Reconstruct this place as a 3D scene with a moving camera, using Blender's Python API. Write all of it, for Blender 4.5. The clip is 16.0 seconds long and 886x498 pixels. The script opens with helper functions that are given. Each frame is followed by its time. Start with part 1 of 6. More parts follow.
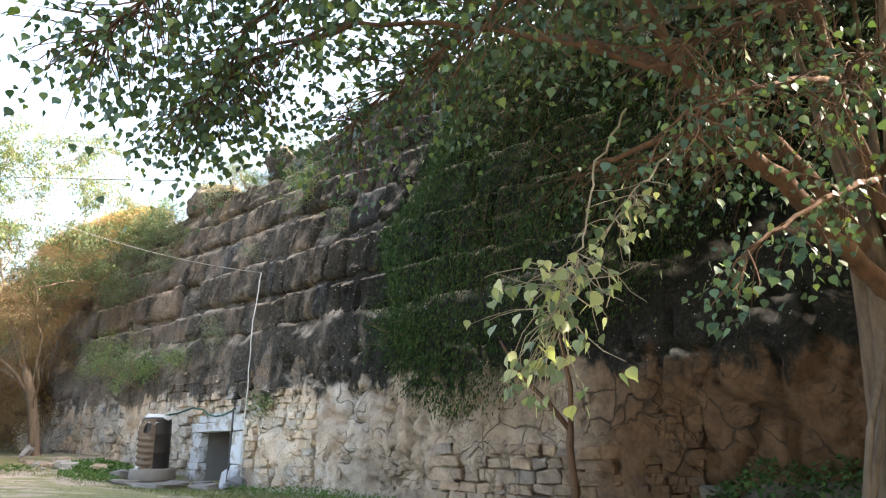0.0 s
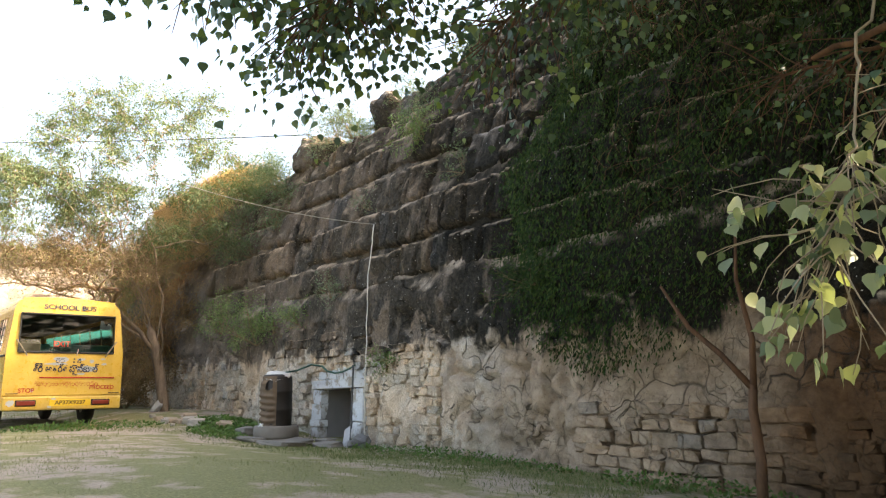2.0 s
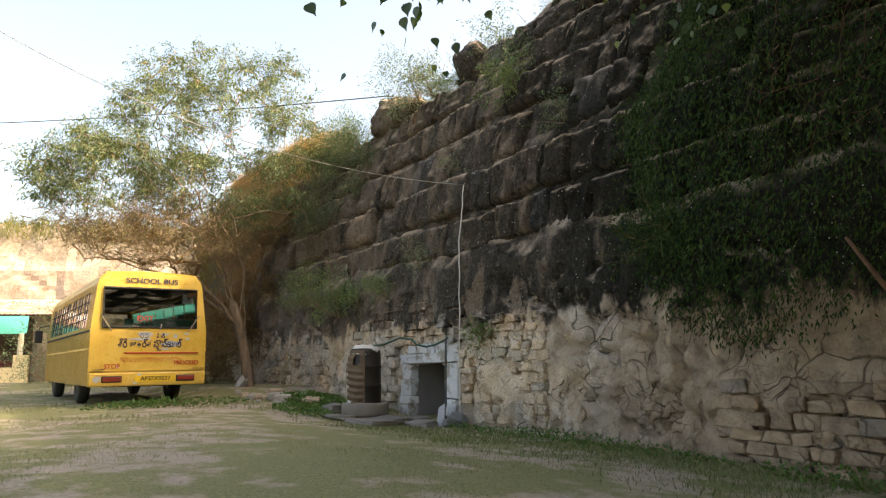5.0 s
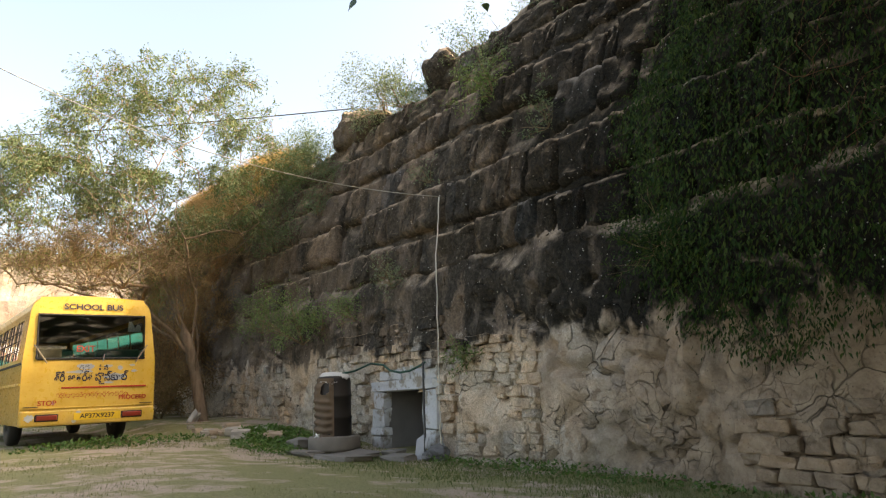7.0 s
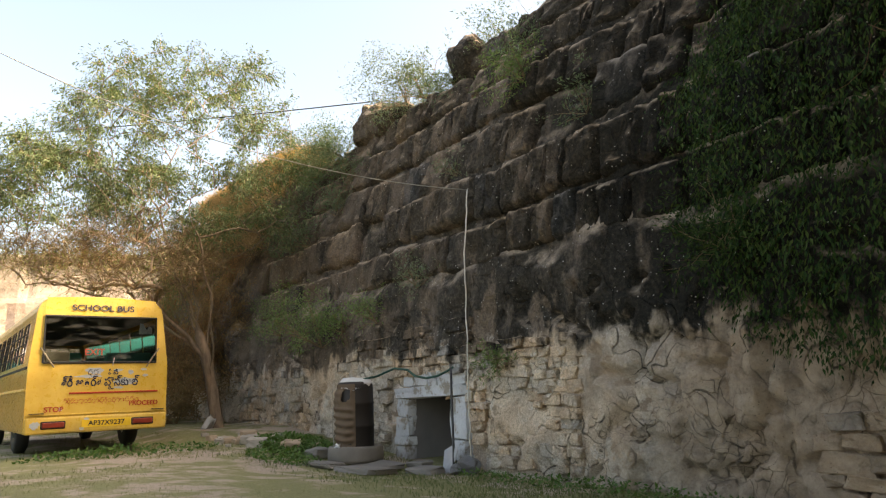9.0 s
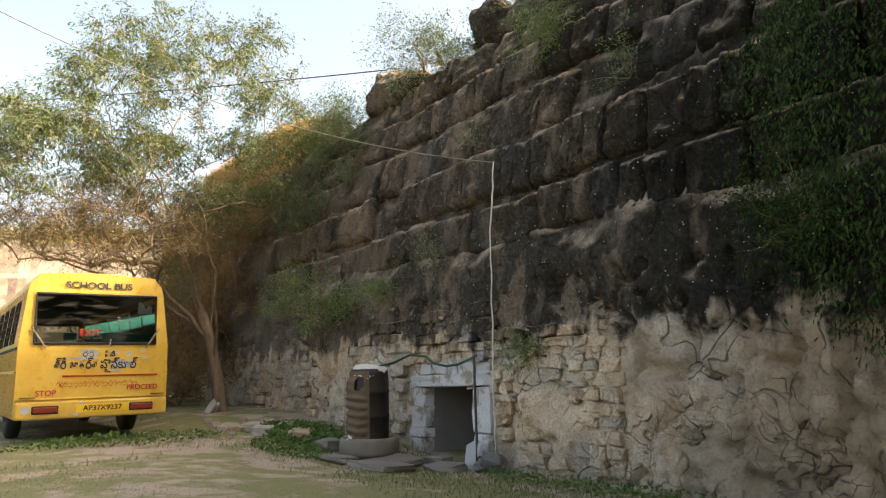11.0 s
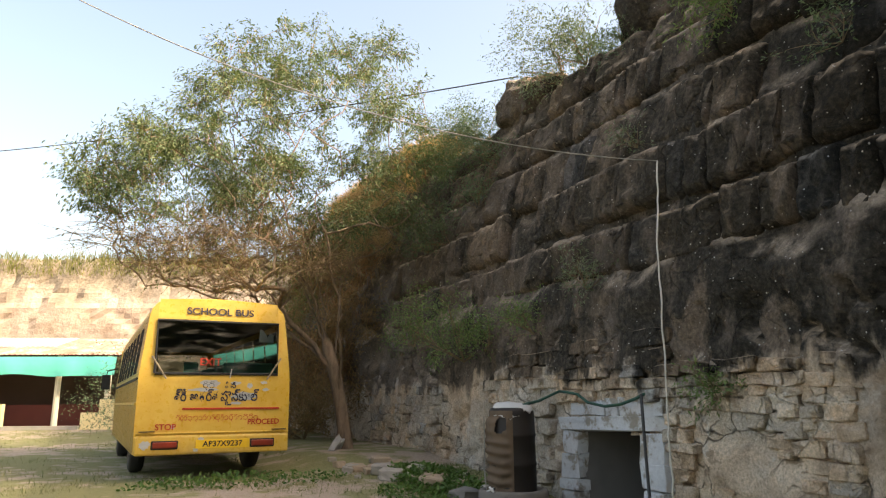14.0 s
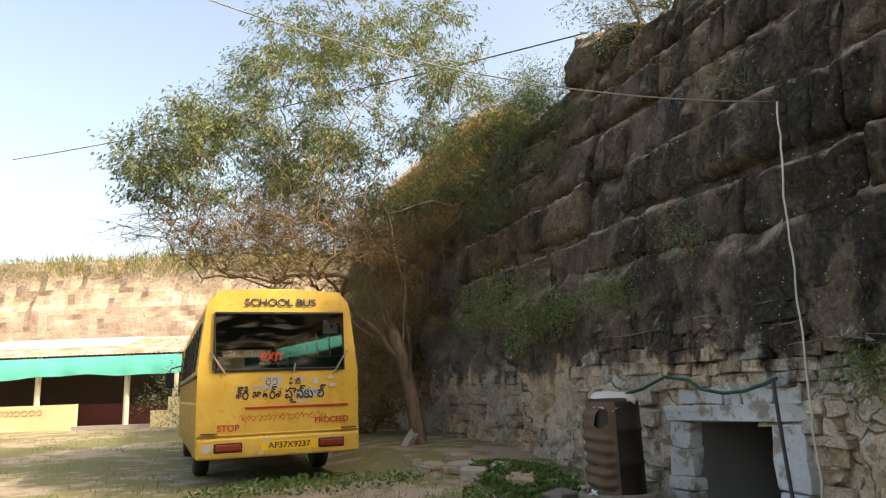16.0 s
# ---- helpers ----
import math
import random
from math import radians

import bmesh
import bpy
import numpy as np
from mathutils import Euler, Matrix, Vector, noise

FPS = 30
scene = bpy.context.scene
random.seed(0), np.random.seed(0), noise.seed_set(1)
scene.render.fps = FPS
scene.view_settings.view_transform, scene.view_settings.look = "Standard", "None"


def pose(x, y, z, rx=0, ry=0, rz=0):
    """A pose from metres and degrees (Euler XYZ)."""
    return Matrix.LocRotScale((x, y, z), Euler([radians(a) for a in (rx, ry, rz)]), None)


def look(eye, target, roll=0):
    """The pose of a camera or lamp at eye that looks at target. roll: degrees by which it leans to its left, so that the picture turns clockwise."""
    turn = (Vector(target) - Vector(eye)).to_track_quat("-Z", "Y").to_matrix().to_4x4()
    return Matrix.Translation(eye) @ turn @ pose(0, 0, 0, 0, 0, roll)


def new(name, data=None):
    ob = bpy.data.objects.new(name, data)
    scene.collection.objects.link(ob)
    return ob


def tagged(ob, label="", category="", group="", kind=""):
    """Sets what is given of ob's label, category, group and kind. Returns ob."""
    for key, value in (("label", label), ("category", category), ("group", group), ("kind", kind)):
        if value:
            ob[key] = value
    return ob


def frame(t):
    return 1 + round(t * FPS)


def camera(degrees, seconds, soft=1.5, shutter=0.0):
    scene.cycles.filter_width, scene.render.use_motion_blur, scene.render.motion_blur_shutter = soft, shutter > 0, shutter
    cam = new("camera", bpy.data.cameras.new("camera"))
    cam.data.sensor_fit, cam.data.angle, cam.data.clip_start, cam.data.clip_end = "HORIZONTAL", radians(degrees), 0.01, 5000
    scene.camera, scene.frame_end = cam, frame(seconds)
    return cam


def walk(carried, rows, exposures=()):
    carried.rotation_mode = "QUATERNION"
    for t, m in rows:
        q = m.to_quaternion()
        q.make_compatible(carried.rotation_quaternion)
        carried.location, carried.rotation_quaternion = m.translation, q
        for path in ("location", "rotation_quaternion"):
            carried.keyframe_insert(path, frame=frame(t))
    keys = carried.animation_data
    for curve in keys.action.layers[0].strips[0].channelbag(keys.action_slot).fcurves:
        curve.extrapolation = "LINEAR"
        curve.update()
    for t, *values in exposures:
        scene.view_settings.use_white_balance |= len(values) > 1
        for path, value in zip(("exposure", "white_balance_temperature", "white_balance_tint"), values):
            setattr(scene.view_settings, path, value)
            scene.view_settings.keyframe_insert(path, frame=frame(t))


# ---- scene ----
cam = camera(64.8, 16.0, soft=1.25)
PATH = [
    (0, (2.037, 0.101, 0.692), (1.598, 1.984, 1.203), -0.5),
    (0.5, (1.846, 0.296, 0.749), (1.383, 2.185, 1.216), -1.2),
    (1, (1.686, 0.527, 0.779), (1.081, 2.37, 1.267), 0.0),
    (1.5, (1.454, 0.77, 0.788), (0.899, 2.635, 1.251), -1.2),
    (2, (1.236, 0.949, 0.773), (0.531, 2.78, 1.161), -0.7),
    (2.5, (1.091, 1.271, 0.851), (0.25, 3.036, 1.273), -0.3),
    (3, (0.918, 1.464, 0.851), (0.05, 3.228, 1.221), 0.4),
    (3.5, (0.694, 1.567, 0.829), (-0.176, 3.334, 1.178), -1.5),
    (3.7, (0.605, 1.633, 0.839), (-0.304, 3.388, 1.147), -1.4),
    (5.8, (-0.052, 2.29, 0.805), (-0.942, 4.047, 1.152), -0.5),
    (6, (-0.192, 2.432, 0.81), (-1.09, 4.18, 1.177), 0.0),
    (6.5, (-0.248, 2.556, 0.797), (-1.132, 4.324, 1.108), 0.1),
    (7, (-0.443, 2.628, 0.823), (-1.213, 4.433, 1.207), -2.4),
    (7.5, (-0.51, 2.721, 0.822), (-1.316, 4.52, 1.161), -1.8),
    (8, (-0.669, 2.91, 0.829), (-1.593, 4.639, 1.225), -0.3),
    (8.5, (-0.786, 3.152, 0.857), (-1.642, 4.924, 1.209), -1.0),
    (8.7, (-0.838, 3.213, 0.873), (-1.652, 4.996, 1.267), -2.3),
    (10.8, (-1.515, 3.927, 1.01), (-2.337, 5.713, 1.376), -1.1),
    (11, (-1.554, 4.011, 1.042), (-2.388, 5.797, 1.38), -1.4),
    (11.5, (-1.709, 4.226, 1.115), (-2.64, 5.941, 1.558), 0.0),
    (12, (-1.777, 4.348, 1.083), (-2.797, 6.031, 1.44), -0.0),
    (12.5, (-2.046, 4.533, 1.097), (-2.914, 6.275, 1.556), -2.6),
    (13, (-2.202, 4.678, 1.135), (-3.161, 6.382, 1.559), -2.0),
    (13.5, (-2.339, 4.902, 1.122), (-3.506, 6.465, 1.563), 0.2),
    (14, (-2.559, 5.154, 1.147), (-3.679, 6.755, 1.575), -0.4),
    (14.5, (-2.774, 5.381, 1.146), (-3.928, 6.971, 1.521), -1.9),
    (15, (-2.948, 5.664, 1.188), (-4.187, 7.173, 1.621), -0.0),
    (15.5, (-3.143, 5.85, 1.184), (-4.38, 7.368, 1.594), -0.1),
    (16, (-3.45, 5.876, 1.226), (-4.7, 7.387, 1.621), -2.1),
]
EXPOSURES = [(0.0, 3.22, 7300), (1.5, 2.95, 7600), (2.5, 2.45, 8200), (3.5, 2.2, 8400), (7.0, 2.05, 8600), (11.0, 2.05, 8600), (13.5, 1.92, 8400), (16.0, 1.7, 8200)]
walk(cam, [(t, look(eye, target, roll)) for t, eye, target, roll in PATH], [(t, stops, kelvin, 11) for t, stops, kelvin in EXPOSURES])

# ---------------------------------------------------------------- world and light
world = bpy.data.worlds.new("sky")
scene.world = world
world.use_nodes = True
SUN_DIR = Vector((1.31, 0.458, 1.0)).normalized()
wn = world.node_tree.nodes
sky = wn.new("ShaderNodeTexSky")
sky.sky_type = "NISHITA"
sky.sun_disc = False
sky.sun_elevation = math.asin(SUN_DIR.z)
sky.sun_rotation = math.atan2(SUN_DIR.x, SUN_DIR.y)
sky.air_density, sky.dust_density, sky.ozone_density = 1.0, 5.0, 1.0
wn["Background"].inputs["Strength"].default_value = 0.15
world.node_tree.links.new(sky.outputs[0], wn["Background"].inputs["Color"])
sun_data = bpy.data.lights.new("sun", "SUN")
sun_data.energy, sun_data.angle, sun_data.color = 1.75, radians(0.6), (1.0, 0.95, 0.88)
sun = new("sun", sun_data)
sun.matrix_world = look(SUN_DIR * 60, (0, 0, 0))

# ---------------------------------------------------------------- plan: s runs along the old wall, u into it
DS, DU = Vector((-0.867, 0.4983, 0)), Vector((0.4983, 0.867, 0))
TURN_S = math.degrees(math.atan2(DS.y, DS.x))


def W(s, u, z):
    return DS * s + DU * u + Vector((0, 0, z))


def smooth(a, b, x):
    t = min(max((x - a) / (b - a), 0.0), 1.0)
    return t * t * (3 - 2 * t)


def ground_z(s, u):
    z = -0.62 * (1 - smooth(-1, 7, s)) - 0.33 * smooth(4, 8.8, u) * (1 - smooth(11.5, 16, s)) * smooth(0, 7, s)
    z += 0.22 * smooth(15.5, 18.5, s) * smooth(5.6, 7.0, u) + 0.15 * smooth(22, 34, s)
    return z + 0.02 * noise.noise(Vector((s * 0.8, u * 0.8, 3.0)))


FACE_Z = (-1.2, 1.5, 2.5, 4.0, 5.1, 6.0, 7.5, 9.0, 12.0)
FACE_U = (8.94, 9.02, 9.10, 9.30, 9.70, 10.0, 10.6, 11.3, 13.2)


def face_u(z):
    return float(np.interp(z, FACE_Z, FACE_U))


def top_z(s):
    # unseen end beyond s=-3 lowered to let sun reach the hanging bough
    return float(np.interp(s, (-8, -3, -1, 4, 7.6, 11.2, 12.8, 13.0, 16.9, 17.3, 19.5, 21, 23, 30, 34), (5.0, 5.0, 8.0, 8.5, 8.3, 7.9, 7.6, 7.1, 7.2, 6.9, 7.2, 7.5, 7.9, 8.3, 8.2)))


def part(name, me, material, parent, label="", basis=None):
    """One mesh, a bmesh or ready data, under a thing or a part."""
    if isinstance(me, bmesh.types.BMesh):
        bm, me = me, bpy.data.meshes.new(name)
        bm.to_mesh(me)
        bm.free()
    if material and not me.materials:
        me.materials.append(material)
    ob = new(name, me)
    ob.parent = parent
    if basis is not None:
        ob.matrix_basis = basis
    if label:
        ob["label"] = label
    return ob


def empty(name, m, label, category, group="", kind=""):
    ob = new(name)
    ob.empty_display_size = 0.2
    ob.matrix_basis = m
    return tagged(ob, label, category, group, kind)


def place(s, u, z, turn=0.0):
    """A pose on the plan whose x runs along s and y out of the wall towards the yard's far side."""
    return Matrix.Translation(W(s, u, z)) @ Matrix.Rotation(radians(TURN_S + turn), 4, "Z")


def mesh_of(name, verts, faces, material=None, soft=False):
    me = bpy.data.meshes.new(name)
    me.from_pydata([tuple(v) for v in verts], [], faces)
    if soft:
        me.polygons.foreach_set("use_smooth", [True] * len(me.polygons))
    if material:
        me.materials.append(material)
    me.update()
    return me


def box_bm(bm, x0, x1, y0, y1, z0, z1, bevel=0.0, seg=1):
    ret = bmesh.ops.create_cube(bm, size=1.0, matrix=Matrix.LocRotScale(((x0 + x1) / 2, (y0 + y1) / 2, (z0 + z1) / 2), None, (abs(x1 - x0), abs(y1 - y0), abs(z1 - z0))))
    if bevel:
        edges = {e for v in ret["verts"] for e in v.link_edges}
        bmesh.ops.bevel(bm, geom=list(edges), offset=bevel, segments=seg, affect="EDGES", profile=0.5)
    return bm


def box(x0, x1, y0, y1, z0, z1, bevel=0.0, seg=1):
    return box_bm(bmesh.new(), x0, x1, y0, y1, z0, z1, bevel, seg)


def tube(points, radii, sides=6, verts=None, faces=None, cap=True):
    """A tapered tube along points; appends to verts and faces when given."""
    verts = [] if verts is None else verts
    faces = [] if faces is None else faces
    pts = [Vector(p) for p in points]
    if not hasattr(radii, "__len__"):
        radii = [radii] * len(pts)
    base = len(verts)
    side = None
    for i, p in enumerate(pts):
        way = (pts[min(i + 1, len(pts) - 1)] - pts[max(i - 1, 0)])
        way = way.normalized() if way.length > 1e-9 else Vector((0, 0, 1))
        if side is None:
            side = way.orthogonal().normalized()
        side = (side - way * side.dot(way))
        side = side.normalized() if side.length > 1e-6 else way.orthogonal().normalized()
        other = way.cross(side)
        for k in range(sides):
            a = 2 * math.pi * k / sides
            verts.append(p + (side * math.cos(a) + other * math.sin(a)) * radii[i])
    for i in range(len(pts) - 1):
        for k in range(sides):
            a, b = base + i * sides + k, base + i * sides + (k + 1) % sides
            faces.append((a, b, b + sides, a + sides))
    if cap:
        faces.append(tuple(base + k for k in reversed(range(sides))))
        faces.append(tuple(base + (len(pts) - 1) * sides + k for k in range(sides)))
    return verts, faces


def lathe(profile, sides=28, close=False):
    verts, faces = [], []
    for r, z in profile:
        for k in range(sides):
            a = 2 * math.pi * k / sides
            verts.append((r * math.cos(a), r * math.sin(a), z))
    for i in range(len(profile) - 1):
        for k in range(sides):
            a, b = i * sides + k, i * sides + (k + 1) % sides
            faces.append((a, b, b + sides, a + sides))
    return verts, faces


# ---------------------------------------------------------------- materials
class Nodes:
    """A small builder for one node material."""

    def __init__(self, name, rough=0.8, metal=0.0, spec=0.4):
        self.mat = bpy.data.materials.new(name)
        self.mat.use_nodes = True
        self.tree = self.mat.node_tree
        self.n, self.l = self.tree.nodes, self.tree.links
        self.bsdf = self.n["Principled BSDF"]
        self.bsdf.inputs["Roughness"].default_value = rough
        self.bsdf.inputs["Metallic"].default_value = metal
        self.bsdf.inputs["Specular IOR Level"].default_value = spec
        self.place = self.n.new("ShaderNodeNewGeometry").outputs["Position"]

    def local(self):
        self.place = self.n.new("ShaderNodeTexCoord").outputs["Object"]
        return self

    def put(self, socket, value):
        if hasattr(value, "is_linked"):
            self.l.new(value, socket)
        else:
            socket.default_value = value

    def stretch(self, scale):
        m = self.n.new("ShaderNodeMapping")
        self.l.new(self.place, m.inputs["Vector"])
        m.inputs["Scale"].default_value = scale
        return m.outputs[0]

    def noise(self, scale, detail=4.0, rough=0.6, at=None, warp=0.0):
        t = self.n.new("ShaderNodeTexNoise")
        self.l.new(at if at is not None else self.place, t.inputs["Vector"])
        t.inputs["Scale"].default_value, t.inputs["Detail"].default_value = scale, detail
        t.inputs["Roughness"].default_value, t.inputs["Distortion"].default_value = rough, warp
        return t.outputs["Fac"]

    def cells(self, scale, at=None, feature="F1", out="Distance"):
        t = self.n.new("ShaderNodeTexVoronoi")
        t.feature = feature
        self.l.new(at if at is not None else self.place, t.inputs["Vector"])
        t.inputs["Scale"].default_value = scale
        return t.outputs[out]

    def math(self, op, a, b=0.0, c=0.0):
        t = self.n.new("ShaderNodeMath")
        t.operation = op
        for socket, value in zip(t.inputs, (a, b, c)):
            self.put(socket, value)
        return t.outputs[0]

    def ramp(self, fac, stops):
        t = self.n.new("ShaderNodeValToRGB")
        self.put(t.inputs[0], fac)
        els = t.color_ramp.elements
        while len(els) < len(stops):
            els.new(0.5)
        for el, (at, col) in zip(els, stops):
            el.position = at
            el.color = (*col, 1) if hasattr(col, "__len__") else (col, col, col, 1)
        return t.outputs[0]

    def step(self, value, low, high):
        t = self.n.new("ShaderNodeMapRange")
        t.interpolation_type = "SMOOTHSTEP"
        self.put(t.inputs["Value"], value)
        t.inputs["From Min"].default_value, t.inputs["From Max"].default_value = low, high
        return t.outputs[0]

    def mix(self, fac, a, b, kind="MIX"):
        t = self.n.new("ShaderNodeMix")
        t.data_type, t.blend_type = "RGBA", kind
        self.put(t.inputs[0], fac)
        for socket, value in ((t.inputs[6], a), (t.inputs[7], b)):
            self.put(socket, (*value, 1) if hasattr(value, "__len__") and len(value) == 3 else value)
        return t.outputs[2]

    def height(self):
        t = self.n.new("ShaderNodeSeparateXYZ")
        self.l.new(self.place, t.inputs[0])
        return t.outputs["Z"]

    def axis(self, which):
        t = self.n.new("ShaderNodeSeparateXYZ")
        self.l.new(self.place, t.inputs[0])
        return t.outputs[which]

    def up(self):
        t = self.n.new("ShaderNodeSeparateXYZ")
        self.l.new(self.n.new("ShaderNodeNewGeometry").outputs["Normal"], t.inputs[0])
        return t.outputs["Z"]

    def random(self):
        return self.n.new("ShaderNodeObjectInfo").outputs["Random"]

    def island(self):
        return self.n.new("ShaderNodeNewGeometry").outputs["Random Per Island"]

    def bump(self, fac, strength=0.5, distance=0.02):
        t = self.n.new("ShaderNodeBump")
        t.inputs["Strength"].default_value, t.inputs["Distance"].default_value = strength, distance
        self.l.new(fac, t.inputs["Height"])
        old = self.bsdf.inputs["Normal"].links
        if old:
            self.l.new(old[0].from_socket, t.inputs["Normal"])
        self.l.new(t.outputs[0], self.bsdf.inputs["Normal"])
        return self

    def colour(self, value):
        self.put(self.bsdf.inputs["Base Color"], (*value, 1) if hasattr(value, "__len__") else value)
        return self


def plain(name, col, rough=0.6, metal=0.0, vary=0.25, scale=18.0, bump=0.15):
    m = Nodes(name, rough, metal).local()
    f = m.noise(scale, 5)
    g = m.noise(scale * 0.17, 3)
    dark = tuple(c * (1 - vary) for c in col)
    m.colour(m.mix(m.step(g, 0.3, 0.7), m.mix(f, dark, col), col))
    if bump:
        m.bump(f, bump, 0.004)
    return m.mat


def masonry(name, stone=False):
    """Old lime-washed wall: black lichen above an uneven line, bare earth and stone below it."""
    m = Nodes(name, 0.95, 0, 0.15)
    z = m.height()
    big, mid, fine = m.noise(0.7, 4), m.noise(3.2, 6), m.noise(16, 8, 0.7)
    drip = m.noise(2.4, 5, 0.6, m.stretch((1.0, 1.0, 0.16)))
    level = m.math("ADD", z, m.math("MULTIPLY", m.math("SUBTRACT", drip, 0.5), -1.7))
    level = m.math("ADD", level, m.math("MULTIPLY", m.math("SUBTRACT", mid, 0.5), 0.9))
    black = m.step(level, 1.28, 1.6)
    tan = m.ramp(mid, [(0.25, (0.36, 0.26, 0.18)), (0.45, (0.60, 0.46, 0.335)), (0.6, (0.70, 0.565, 0.43)), (0.8, (0.62, 0.52, 0.42))])
    grey = m.ramp(fine, [(0.2, (0.29, 0.255, 0.215)), (0.55, (0.53, 0.475, 0.405)), (0.8, (0.66, 0.60, 0.52))])
    low = m.mix(m.step(big, 0.42, 0.62), tan, grey)
    lime = m.step(m.noise(1.15, 7, 0.62), 0.535, 0.56)
    low = m.mix(m.math("MULTIPLY", lime, 0.75), low, m.mix(fine, (0.54, 0.48, 0.40), (0.72, 0.655, 0.565)))
    bare = m.step(m.noise(2.3, 7, 0.65, m.stretch((1, 1, 1.6))), 0.60, 0.63)
    low = m.mix(m.math("MULTIPLY", bare, 0.6), low, (0.22, 0.15, 0.10))
    damp = m.step(m.math("ADD", z, m.math("MULTIPLY", m.math("SUBTRACT", mid, 0.5), -1.6)), 0.35, -0.35)
    low = m.mix(m.math("MULTIPLY", damp, 0.3), low, (0.14, 0.12, 0.095))
    dark = m.ramp(fine, [(0.25, (0.016, 0.015, 0.013)), (0.5, (0.052, 0.046, 0.038)), (0.75, (0.12, 0.104, 0.084))])
    along = m.n.new("ShaderNodeVectorMath")
    along.operation = "DOT_PRODUCT"
    m.l.new(m.place, along.inputs[0])
    along.inputs[1].default_value = DS
    run = along.outputs["Value"]
    # upper face darkened towards low s, standing in for shade under the fig
    dark = m.mix(m.step(m.math("ADD", run, m.math("MULTIPLY", m.noise(0.5, 3), 5.0)), 14.5, 9.5), dark, m.mix(1.0, dark, (0.36, 0.37, 0.36), "MULTIPLY"))
    # worn patches, paled towards high s as the wall is more lit there
    worn_lit = m.math("ADD", m.noise(1.7, 6, 0.65, m.stretch((1.0, 1.0, 0.35))), m.math("MULTIPLY", m.math("SUBTRACT", run, 10.5), 0.022))
    worn = m.step(worn_lit, 0.50, 0.68)
    dark = m.mix(m.math("MULTIPLY", worn, 0.6), dark, (0.22, 0.175, 0.14))
    peel = m.math("MULTIPLY", m.step(m.noise(1.25, 7, 0.66, m.stretch((1.0, 1.0, 0.7))), 0.53, 0.60), m.math("MULTIPLY", m.step(z, 3.0, 2.2), m.step(run, 8.2, 9.6)))
    dark = m.mix(m.math("MULTIPLY", peel, 0.6), dark, m.mix(fine, (0.13, 0.10, 0.075), (0.34, 0.26, 0.20)))
    # patchy ledge tops paled by upward normal, for dust and for caught light
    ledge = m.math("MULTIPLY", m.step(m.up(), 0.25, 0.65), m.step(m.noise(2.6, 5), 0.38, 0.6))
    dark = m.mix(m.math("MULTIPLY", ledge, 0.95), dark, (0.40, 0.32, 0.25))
    fleck = m.math("MULTIPLY", m.step(m.math("ADD", m.cells(11.0), m.math("MULTIPLY", m.noise(30, 3), 0.16)), 0.20, 0.14), m.step(m.noise(2.0, 3), 0.40, 0.5))
    dark = m.mix(m.math("MULTIPLY", fleck, 0.8), dark, (0.62, 0.60, 0.56))
    grain = m.ramp(m.noise(34, 8, 0.8), [(0.3, 0.45), (0.5, 1.0), (0.7, 1.5)])
    low = m.mix(1.0, low, grain, "MULTIPLY")
    dark = m.mix(1.0, dark, m.ramp(m.noise(26, 8, 0.8), [(0.3, 0.5), (0.5, 1.0), (0.7, 1.7)]), "MULTIPLY")
    clay = m.ramp(m.noise(4.5, 7, 0.7), [(0.3, (0.14, 0.10, 0.07)), (0.5, (0.31, 0.225, 0.16)), (0.7, (0.46, 0.35, 0.255))])
    low = m.mix(m.math("MULTIPLY", m.step(m.math("ADD", run, m.math("MULTIPLY", m.noise(0.8, 5), 6.0)), 13.0, 9.0), 0.88), low, clay)
    # low wall tinted browner and darkened at low s for the fig's shade
    near_shade = m.step(m.math("ADD", run, m.math("MULTIPLY", m.noise(0.9, 4), 1.6)), 5.2, 3.0)
    low = m.mix(near_shade, low, m.mix(1.0, low, (0.34, 0.25, 0.18), "MULTIPLY"))
    pit = m.math("MULTIPLY", m.step(m.cells(19.0), 0.2, 0.08), m.step(m.noise(2.0, 3), 0.4, 0.6))
    low = m.mix(m.math("MULTIPLY", pit, 0.55), low, (0.09, 0.07, 0.05))
    scar = m.step(m.noise(7.5, 8, 0.75), 0.60, 0.68)
    dark = m.mix(m.math("MULTIPLY", scar, 0.45), dark, (0.16, 0.135, 0.11))
    if stone:
        tone = m.ramp(m.random(), [(0.0, (0.75, 0.74, 0.73)), (0.5, (1.0, 0.97, 0.93)), (0.8, (1.12, 1.04, 0.95)), (1.0, (0.72, 0.8, 0.9))])
        low, dark = m.mix(1.0, low, tone, "MULTIPLY"), m.mix(1.0, dark, tone, "MULTIPLY")
    at = m.n.new("ShaderNodeVectorMath")
    at.operation = "ADD"
    m.l.new(m.stretch((1, 1, 0.9)), at.inputs[0])
    wob = m.n.new("ShaderNodeTexNoise")
    wob.inputs["Scale"].default_value, wob.inputs["Detail"].default_value = 1.8, 1.5
    m.l.new(m.place, wob.inputs["Vector"])
    m.l.new(wob.outputs["Color"], at.inputs[1])
    joint = m.cells(1.9, at.outputs[0], "DISTANCE_TO_EDGE")
    line = m.math("MULTIPLY", m.step(joint, 0.035, 0.0), m.step(m.noise(0.8, 3), 0.42, 0.55))
    hair = m.cells(4.6, at.outputs[0], "DISTANCE_TO_EDGE")
    hairline = m.math("MULTIPLY", m.step(hair, 0.03, 0.0), m.step(m.noise(1.1, 4), 0.48, 0.58))
    if not stone:
        low = m.mix(m.math("MULTIPLY", line, 0.7), low, (0.05, 0.04, 0.03))
        low = m.mix(m.math("MULTIPLY", hairline, 0.55), low, (0.07, 0.055, 0.04))
